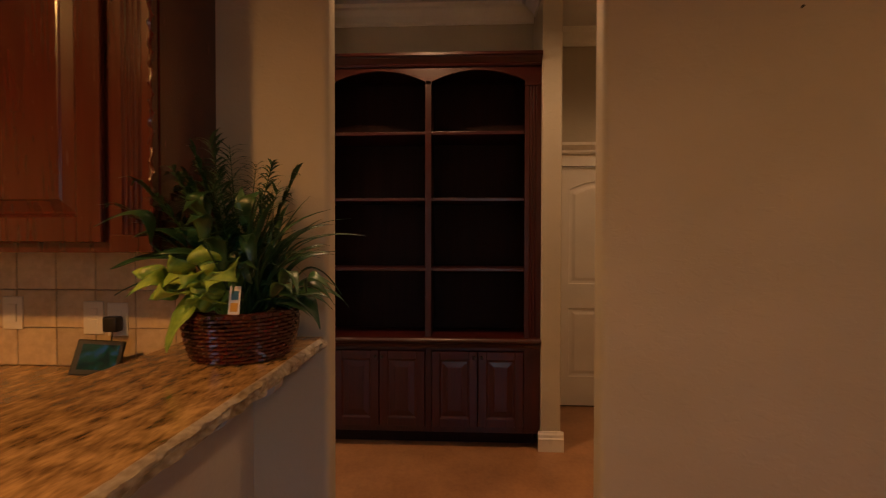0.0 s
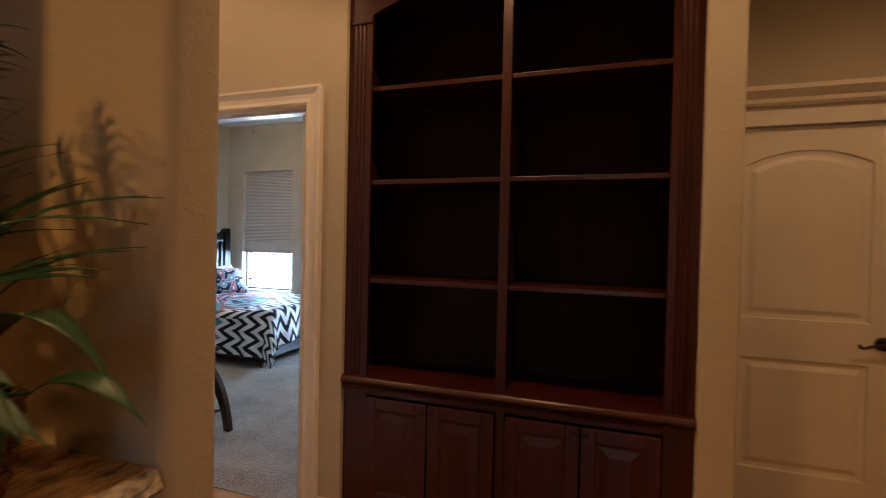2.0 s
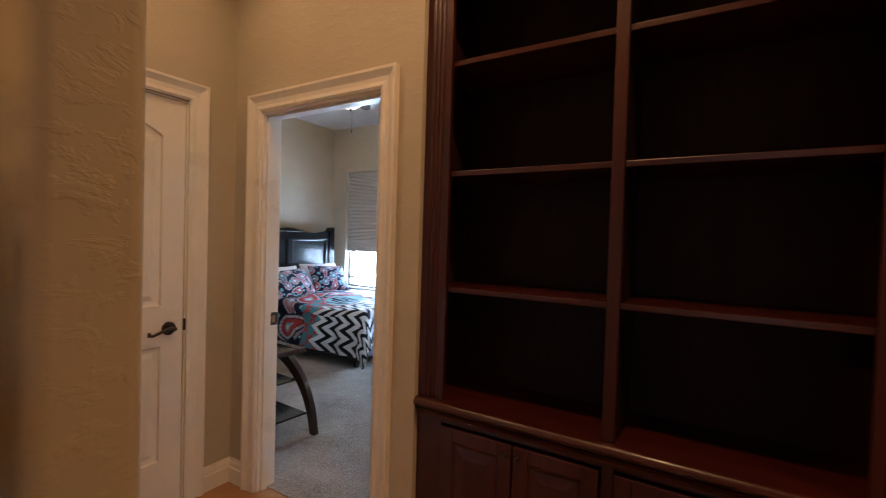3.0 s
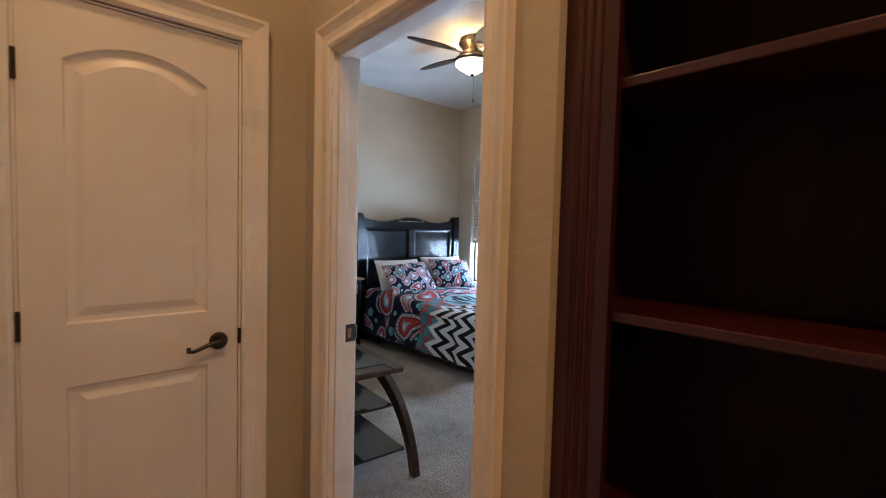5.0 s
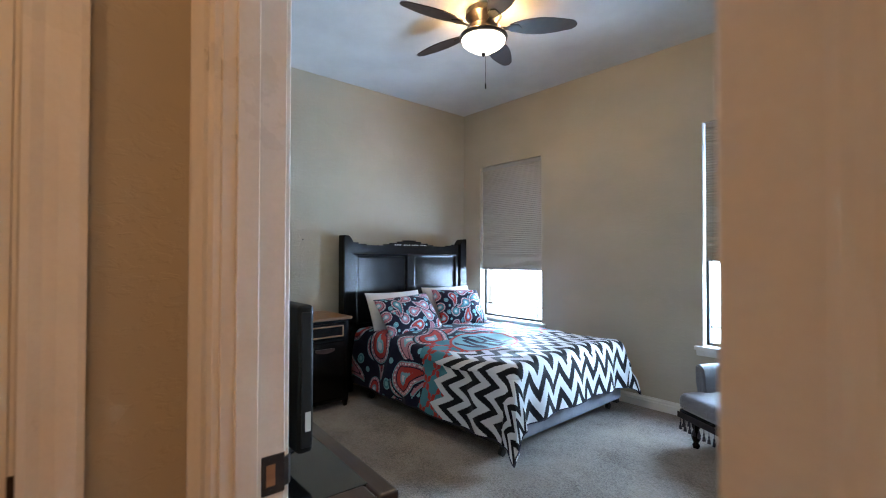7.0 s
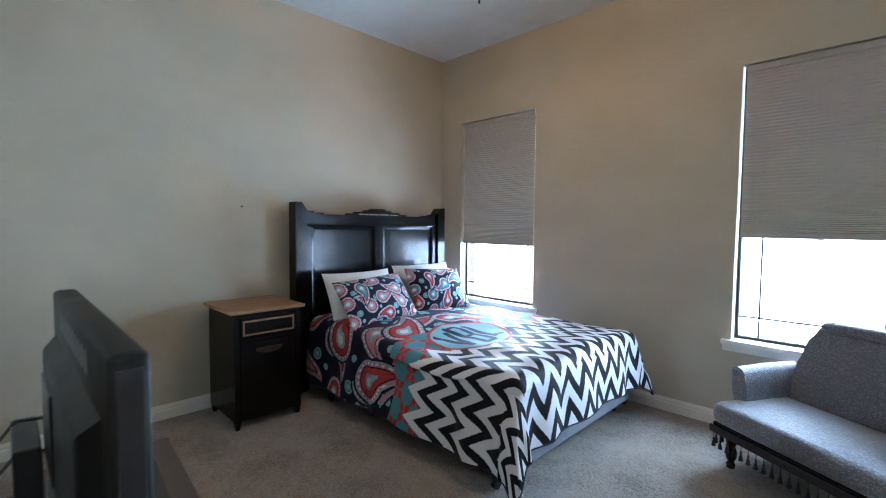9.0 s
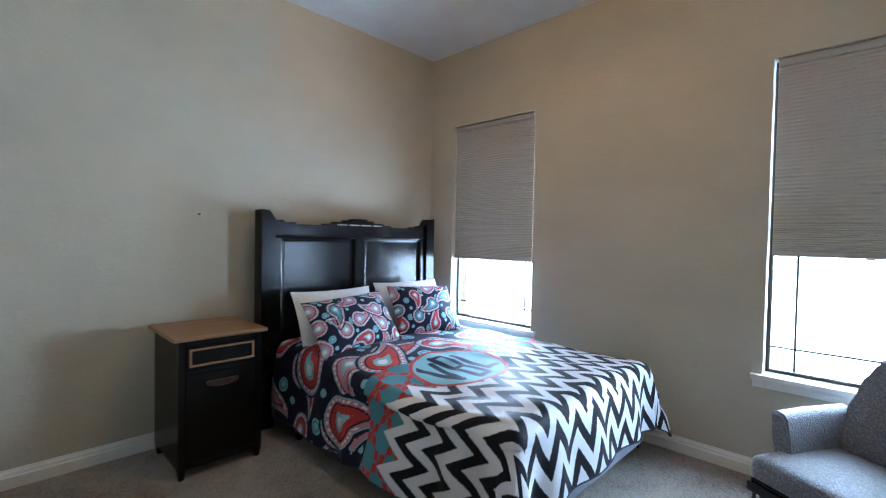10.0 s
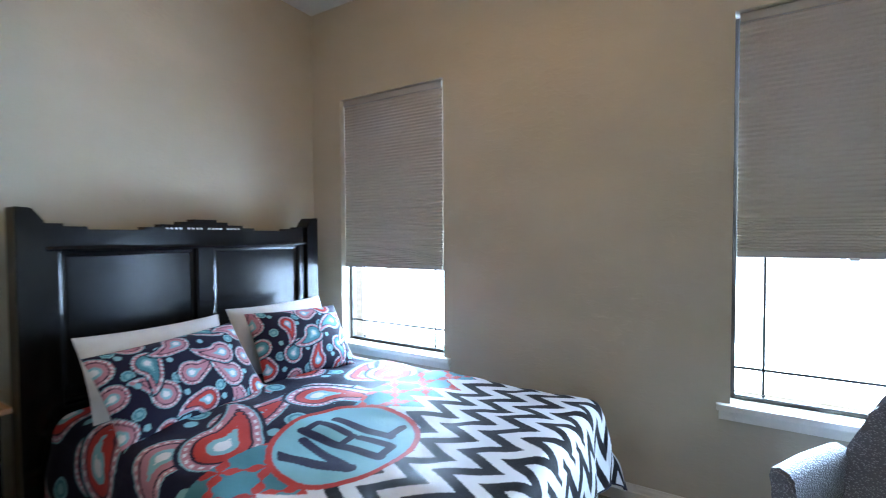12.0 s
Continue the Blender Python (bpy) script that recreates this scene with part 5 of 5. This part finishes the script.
def corbel(y):
    c = thing("corbel", (0.067, y, 0.80), "white scrolled wooden corbel under the bar", "corbel", "bar corbels")
    out = [(0.067, 0.994), (0.27, 0.994), (0.272, 0.965)]
    for k in range(9):
        out.append((0.20 + 0.07 * math.cos(radians(80 - 20 * k)) * 0.8, 0.93 + 0.035 * math.sin(radians(80 - 20 * k))))
    out += [(0.13, 0.86), (0.10, 0.81), (0.067, 0.79)]
    bm = bmesh.new()
    lo = [bm.verts.new((x, y - 0.03, z)) for x, z in out]
    hi = [bm.verts.new((x, y + 0.03, z)) for x, z in out]
    bm.faces.new(lo)
    bm.faces.new(hi[::-1])
    for k in range(len(out)):
        bm.faces.new((lo[k], lo[(k + 1) % len(out)], hi[(k + 1) % len(out)], hi[k]))
    part("bracket", bm, M_HALFWALL, c)


for y in (1.42, 0.75, 0.05):
    corbel(y)

# ---- kitchen: wall cabinet, counter, splashback ----
CY = 1.33
wc = thing("wall_cabinet", (-0.6, 1.47, 1.333), "glossy cherry wall cabinet with raised panels and fluted corner", "kitchen cabinet")
# the body reuses the cherry copy that has shade in its colour
part("body", boxes((-1.50, -0.072, CY + 0.022, KY0 - 0.001, 1.334, 2.46)), M_CHERRY_SHADED, wc)
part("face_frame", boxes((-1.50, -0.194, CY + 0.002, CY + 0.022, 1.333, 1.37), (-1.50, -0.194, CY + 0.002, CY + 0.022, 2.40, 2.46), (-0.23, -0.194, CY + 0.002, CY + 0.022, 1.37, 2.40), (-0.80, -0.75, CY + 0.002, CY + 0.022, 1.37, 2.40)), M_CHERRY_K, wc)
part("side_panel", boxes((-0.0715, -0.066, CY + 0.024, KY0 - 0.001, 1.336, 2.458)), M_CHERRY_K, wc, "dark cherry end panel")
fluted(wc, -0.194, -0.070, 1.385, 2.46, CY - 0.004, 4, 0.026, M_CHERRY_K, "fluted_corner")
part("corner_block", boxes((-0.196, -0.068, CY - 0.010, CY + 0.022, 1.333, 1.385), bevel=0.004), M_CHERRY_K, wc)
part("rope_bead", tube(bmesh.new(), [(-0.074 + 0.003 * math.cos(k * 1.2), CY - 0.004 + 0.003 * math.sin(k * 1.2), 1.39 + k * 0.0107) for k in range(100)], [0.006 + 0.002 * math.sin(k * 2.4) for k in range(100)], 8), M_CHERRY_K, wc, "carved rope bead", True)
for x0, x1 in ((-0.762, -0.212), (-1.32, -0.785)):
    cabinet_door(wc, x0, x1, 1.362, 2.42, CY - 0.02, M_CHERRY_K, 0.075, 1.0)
lc = thing("base_cabinet", (-1.5, 1.3, 0), "cherry base cabinet under the kitchen counter", "kitchen cabinet")
part("body", boxes((-2.98, -0.062, 1.03, KY0 - 0.002, 0.10, 0.872)), M_CHERRY, lc)
# plinth in the same cherry, recess shade carried by its colour
part("plinth", boxes((-2.98, -0.062, 1.09, KY0 - 0.002, 0.0, 0.10)), M_CHERRY_SHADED, lc)
for k in range(5):
    cabinet_door(lc, -2.95 + k * 0.575, -2.95 + k * 0.575 + 0.56, 0.13, 0.85, 1.01, M_CHERRY)
kt = thing("kitchen_counter", (-1.5, 1.3, 0.872), "polished brown granite kitchen counter", "counter")
part("slab", boxes((-2.99, -0.061, 0.995, KY0 - 0.002, 0.873, 0.912), bevel=0.004), M_GRANITE, kt)
M_TRAV = mottled("travertine_tile", (0.46, 0.33, 0.185), (0.66, 0.51, 0.31), 11, 0.45, strength=0.15, distance=0.003, fine=60)
ob_info = M_TRAV.node_tree.nodes.new("ShaderNodeObjectInfo")
hsv = M_TRAV.node_tree.nodes.new("ShaderNodeHueSaturation")
mr = node(M_TRAV, "ShaderNodeMapRange")
mr.inputs["To Min"].default_value, mr.inputs["To Max"].default_value = 0.85, 1.1
link(M_TRAV, ob_info.outputs["Random"], mr.inputs["Value"])
link(M_TRAV, mr.outputs["Result"], hsv.inputs["Value"])
pb = M_TRAV.node_tree.nodes["Principled BSDF"]
old = pb.inputs["Base Color"].links[0].from_socket
link(M_TRAV, old, hsv.inputs["Color"])
link(M_TRAV, hsv.outputs["Color"], pb.inputs["Base Color"])
splash = structure("splashback", boxes((-2.9, -0.06, KY0 - 0.004, KY0 - 0.0005, 0.912, 1.333)), mottled("grout", (0.30, 0.22, 0.14), (0.38, 0.29, 0.19), 20, 0.9), "travertine tile splashback")
tile_mesh = None
for r in range(3):
    for c in range(19):
        w, h = 0.1465, 0.1365
        x, z = -2.895 + c * 0.149 + 0.0015, 0.9135 + r * 0.139
        if tile_mesh is None:
            bm = boxes((0, w, -0.007, 0, 0, h), bevel=0.0025, seg=1)
            tile_mesh = bpy.data.meshes.new("tile")
            bm.to_mesh(tile_mesh)
            bm.free()
            tile_mesh.materials.append(M_TRAV)
        t = new("tile", tile_mesh)
        t.parent = splash
        t.location = (x, KY0 - 0.004, z)

PY = KY0 - 0.0112


def plate(x, z, label, holes):
    p = thing("wall_plate", (x, PY, z), label, "wall plate")
    pl = part("cover", boxes((x - 0.038, x + 0.038, PY - 0.006, PY, z - 0.06, z + 0.06), bevel=0.003), M_WHITEPLASTIC, p)
    if holes:
        for dz in (-0.02, 0.02):
            part("socket", boxes((x - 0.016, x + 0.016, PY - 0.008, PY - 0.005, z + dz - 0.014, z + dz + 0.014), bevel=0.002), M_WHITEPLASTIC, pl)
    else:
        part("rocker", boxes((x - 0.017, x + 0.017, PY - 0.010, PY - 0.005, z - 0.033, z + 0.033), bevel=0.002), M_WHITEPLASTIC, pl)


plate(-0.82, 1.105, "ivory light switch plate on the tiles", False)
plate(-0.515, 1.09, "ivory socket plate on the tiles", True)
plate(-0.425, 1.085, "ivory socket plate with a black charger", True)
chg = thing("charger", (-0.425, PY, 1.07), "black plug-in charger with a cable to the tablet", "charger")
part("block", boxes((-0.452, -0.398, PY - 0.045, PY - 0.009, 1.045, 1.10), bevel=0.008, seg=3), M_BLACKPLASTIC, chg, "", True)
part("cord", tube(bmesh.new(), [(-0.425, PY - 0.03, 1.045), (-0.425, PY - 0.035, 0.99), (-0.415, PY - 0.03, 0.95), (-0.38, PY - 0.03, 0.925), (-0.36, 1.57, 0.918)], 0.003, 8), M_BLACKPLASTIC, chg, "", True)
tab = thing("tablet", (-0.43, 1.52, 0.913), "small black tablet with lit green screen on a stand", "tablet")
tm = pose(-0.405, 1.525, 0.975, -24, 8, 24)
bm = boxes((-0.070, 0.066, -0.006, 0.006, -0.060, 0.058), bevel=0.004)
bmesh.ops.transform(bm, matrix=tm, verts=bm.verts)
case = part("case", bm, M_BLACKPLASTIC, tab, "black plastic case")
M_SCREEN = material("tablet_screen", (0.01, 0.02, 0.02), 0.15)
sn = M_SCREEN.node_tree.nodes["Principled BSDF"]
v = coords(M_SCREEN, (1, 1, 1))
nz_ = node(M_SCREEN, "ShaderNodeTexNoise", Scale=30.0, Detail=2.0)
link(M_SCREEN, v, nz_.inputs["Vector"])
link(M_SCREEN, ramp(M_SCREEN, nz_.outputs["Fac"], [(0.40, (0.005, 0.03, 0.02)), (0.52, (0.02, 0.12, 0.05)), (0.62, (0.05, 0.16, 0.25))]), sn.inputs["Emission Color"])
sn.inputs["Emission Strength"].default_value = 0.07
bm = boxes((-0.052, 0.052, -0.0072, -0.0055, -0.042, 0.042))
bmesh.ops.transform(bm, matrix=tm, verts=bm.verts)
part("screen", bm, M_SCREEN, case, "lit green and blue screen")
bm = prism(bmesh.new(), [(1.53, 0.913), (1.60, 0.913), (1.555, 0.985)], "x", -0.425, -0.365)
part("stand", bm, M_BLACKPLASTIC, tab)

tagged(part("nail", tube(bmesh.new(), [(1.95, KY0 + 0.002, 2.155), (1.95, KY0 - 0.008, 2.157)], [0.004, 0.005], 8), M_METAL), "dark nail driven into the tan wall", "nail")

# ---- potted plant on the bar ----
PX, PYc, PZ = 0.158, 1.39, 1.029
pot = thing("potted_plant", (PX, PYc, PZ), "mixed green houseplants in a glossy red-brown woven basket", "plant")
M_WICKER = mottled("red_wicker", (0.030, 0.0042, 0.0038), (0.078, 0.010, 0.0075), 25, 0.12, strength=0.1, fine=80, coat=1.0)
basket = part("basket", lathe(bmesh.new(), [(0.0, 0.004), (0.125, 0.004), (0.143, 0.06), (0.146, 0.12), (0.136, 0.12), (0.12, 0.02), (0.0, 0.012)], (PX, PYc, PZ), 40), M_WICKER, pot, "red-brown wicker basket", True)
for r in range(13):
    z = PZ + 0.007 + r * 0.0105
    rad = 0.132 + 0.022 * math.sin(r / 12 * math.pi * 0.62)
    pts = []
    for k in range(97):
        a = 2 * math.pi * k / 96
        rr = rad + 0.0045 * math.sin(a * 24 + r * math.pi)
        pts.append((PX + rr * math.cos(a), PYc + rr * math.sin(a), z + 0.001 * math.sin(a * 7 + r)))
    part("cane", tube(bmesh.new(), pts, 0.0058 if r < 12 else 0.009, 6), M_WICKER, basket, "glossy woven cane", True)
M_SOIL = mottled("potting_soil", (0.012, 0.008, 0.005), (0.04, 0.028, 0.018), 60, 0.95, strength=0.8, distance=0.01)
part("soil", lathe(bmesh.new(), [(0.0, 0.125), (0.07, 0.122), (0.137, 0.112), (0.137, 0.10), (0.0, 0.10)], (PX, PYc, PZ), 24), M_SOIL, pot)
M_LEAF = mottled("dark_leaf", (0.012, 0.042, 0.017), (0.036, 0.105, 0.040), 14, 0.36, strength=0.15, distance=0.003, fine=70)
M_POTHOS = mottled("lime_leaf", (0.085, 0.22, 0.03), (0.36, 0.52, 0.085), 16, 0.42, strength=0.15, distance=0.003, fine=60)
M_STRAP = mottled("strap_leaf", (0.012, 0.040, 0.019), (0.034, 0.10, 0.042), 18, 0.42, strength=0.1, fine=90)
rng = random.Random(11)


def leaf_mesh(bm, root, tip, width, droop, normal, heart=False, n=9):
    """A leaf from root to tip, folded along its midrib and drooping."""
    root, tip, normal = Vector(root), Vector(tip), Vector(normal)
    d = tip - root
    side = d.cross(normal).normalized()
    up = side.cross(d).normalized()
    rows_ = []
    for k in range(n + 1):
        t = k / n
        w = width * (math.sin(math.pi * min(1, (t * 0.94 + 0.06)) ** (0.70 if heart else 0.85))) * (1 - 0.25 * t)
        c = root + d * t + up * (droop * 4 * t * (1 - t)) - Vector((0, 0, droop * t * t))
        c += side * 0.06 * width * math.sin(7 * t)
        wave = 0.10 * width * math.sin(9 * t + width * 90)
        rows_.append((bm.verts.new(c - side * w + up * (0.22 * w + wave)), bm.verts.new(c - side * w * 0.5 + up * 0.10 * w), bm.verts.new(c), bm.verts.new(c + side * w * 0.5 + up * 0.10 * w), bm.verts.new(c + side * w + up * (0.22 * w - wave))))
    for a, b in zip(rows_, rows_[1:]):
        for k in range(4):
            bm.faces.new((a[k], a[k + 1], b[k + 1], b[k]))
    return bm


def thicken(ob, t=0.0008):
    s = ob.modifiers.new("thickness", "SOLIDIFY")
    s.thickness = t
    return ob


def spray(name, mat, count, az, elev, reach, length, width, label, heart=False, droop=0.03):
    for _ in range(count):
        a, e = radians(rng.uniform(*az)), radians(rng.uniform(*elev))
        r = rng.uniform(*reach)
        way = Vector((math.cos(a) * math.cos(e), math.sin(a) * math.cos(e), math.sin(e)))
        base = Vector((PX + 0.07 * math.cos(a) * rng.random(), PYc + 0.07 * math.sin(a) * rng.random(), PZ + 0.115))
        foot = base + way * r
        ln, w = rng.uniform(*length), rng.uniform(*width)
        tip = foot + (way + Vector((rng.uniform(-0.3, 0.3), rng.uniform(-0.3, 0.3), rng.uniform(-0.5, 0.1)))).normalized() * ln
        if tip.y > KY0 - 0.03:
            tip.y = KY0 - 0.03 - 0.02 * rng.random()
        tip.z = max(tip.z, PZ + 0.10) if math.hypot(tip.x - PX, tip.y - PYc) > 0.15 else max(tip.z, PZ + 0.15)
        foot.y = min(foot.y, KY0 - 0.05)
        bm = leaf_mesh(bmesh.new(), foot, tip, w, droop * rng.uniform(0.5, 1.3), (rng.uniform(-0.5, 0.5), rng.uniform(-1.6, -0.5), 0.7) if heart else (rng.uniform(-0.3, 0.3), rng.uniform(-0.6, 0.1), 1), heart)
        tube(bm, [base, base.lerp(foot, 0.5) + Vector((0, 0, 0.02)), foot], 0.0022, 6)
        thicken(part(name, bm, mat, pot, label, True))


spray("leaf", M_POTHOS, 30, (195, 285), (22, 74), (0.06, 0.19), (0.070, 0.100), (0.030, 0.044), "lime-green variegated leaf", True, 0.04)
spray("leaf", M_LEAF, 30, (120, 320), (50, 86), (0.10, 0.30), (0.10, 0.17), (0.020, 0.036), "broad dark green leaf", droop=0.05)
spray("leaf", M_LEAF, 16, (-80, 40), (10, 60), (0.05, 0.20), (0.10, 0.16), (0.018, 0.030), "broad dark green leaf", droop=0.05)
spray("strap_leaf", M_STRAP, 52, (-50, 110), (52, 86), (0.02, 0.12), (0.24, 0.40), (0.006, 0.012), "long narrow green leaf", droop=0.05)
# a lime leaf that hangs over the rim, and two long leaves that reach out over the counter
for root, tip, w, mat, words in (((0.09, 1.26, 1.19), (0.035, 1.225, 1.085), 0.036, M_POTHOS, "lime-green leaf hanging over the rim"), ((0.03, 1.36, 1.32), (-0.20, 1.33, 1.30), 0.034, M_LEAF, "long dark green leaf"), ((0.05, 1.32, 1.27), (-0.15, 1.28, 1.23), 0.017, M_STRAP, "long narrow green leaf")):
    bm = leaf_mesh(bmesh.new(), root, tip, w, 0.015, (0.0, -0.5, 1), mat is M_POTHOS)
    tube(bm, [(0.13, 1.37, 1.145), (0.5 * (0.13 + root[0]), 0.5 * (1.37 + root[1]), root[2] + 0.004), root], 0.0022, 6)
    thicken(part("leaf", bm, mat, pot, words, True))
# one broad leaf that reaches over the end of the bar
bm = leaf_mesh(bmesh.new(), (0.27, 1.43, 1.22), (0.385, 1.42, 1.12), 0.044, 0.02, (0.2, -0.3, 1))
tube(bm, [(0.20, 1.42, 1.15), (0.24, 1.43, 1.22), (0.27, 1.43, 1.22)], 0.0022, 6)
thicken(part("leaf", bm, M_STRAP, pot, "broad green leaf over the bar's end", True))


def frond(az, elev, length):
    """A palm frond: a bowed stalk with leaflets on both sides."""
    a, e = radians(az), radians(elev)
    way = Vector((math.cos(a) * math.cos(e), math.sin(a) * math.cos(e), math.sin(e)))
    base = Vector((PX, PYc, PZ + 0.115))
    bm = bmesh.new()
    pts = [base + way * length * t - Vector((0, 0, 0.10 * t * t * length / 0.5)) for t in [k / 10 for k in range(11)]]
    for p in pts:
        p.y = min(p.y, KY0 - 0.06)
    tube(bm, pts, [0.003 - 0.0002 * k for k in range(11)], 6)
    across = way.cross(Vector((0, 0, 1))).normalized()
    for k in range(20):
        t = 0.36 + 0.64 * k / 20
        i = min(int(t * 10), 9)
        c = pts[i].lerp(pts[i + 1], t * 10 - i)
        ln = 0.092 * math.sin(math.pi * (0.25 + 0.7 * (1 - t))) * rng.uniform(0.7, 1.15)
        for s in (-1, 1):
            tip = c + (across * s * 0.85 + way * rng.uniform(0.4, 0.9) + Vector((rng.uniform(-0.15, 0.15), rng.uniform(-0.15, 0.15), rng.uniform(-0.45, 0.0)))).normalized() * ln
            tip.y = min(tip.y, KY0 - 0.015)
            leaf_mesh(bm, c, tip, 0.0055, 0.008, (0, 0, 1), n=4)
    part("frond", bm, M_LEAF, pot, "feathery palm frond")


for az, elev, length in ((200, 74, 0.56), (160, 76, 0.58), (235, 70, 0.56), (100, 76, 0.62), (20, 74, 0.58), (275, 68, 0.50), (180, 70, 0.52), (130, 72, 0.58), (215, 78, 0.62), (330, 70, 0.5), (175, 58, 0.60), (190, 52, 0.56), (165, 64, 0.62), (150, 56, 0.56), (205, 62, 0.58), (250, 80, 0.64), (60, 80, 0.60), (140, 82, 0.66)):
    frond(az, elev, length)
tagm = pose(0.20, 1.262, 1.20, -8, 4, 20)
bm = boxes((-0.014, 0.014, -0.001, 0.001, -0.045, 0.045))
bmesh.ops.transform(bm, matrix=tagm, verts=bm.verts)
tg = part("plant_tag", bm, M_LABEL, pot, "white plastic plant tag")
for k, (tone, dz) in enumerate((((0.05, 0.18, 0.3), 0.02), ((0.6, 0.35, 0.05), -0.012))):
    bm = boxes((-0.009, 0.009, -0.0018, -0.0008, dz - 0.012, dz + 0.012))
    bmesh.ops.transform(bm, matrix=tagm, verts=bm.verts)
    part("tag_print", bm, material("tag_ink", tone, 0.6), tg)
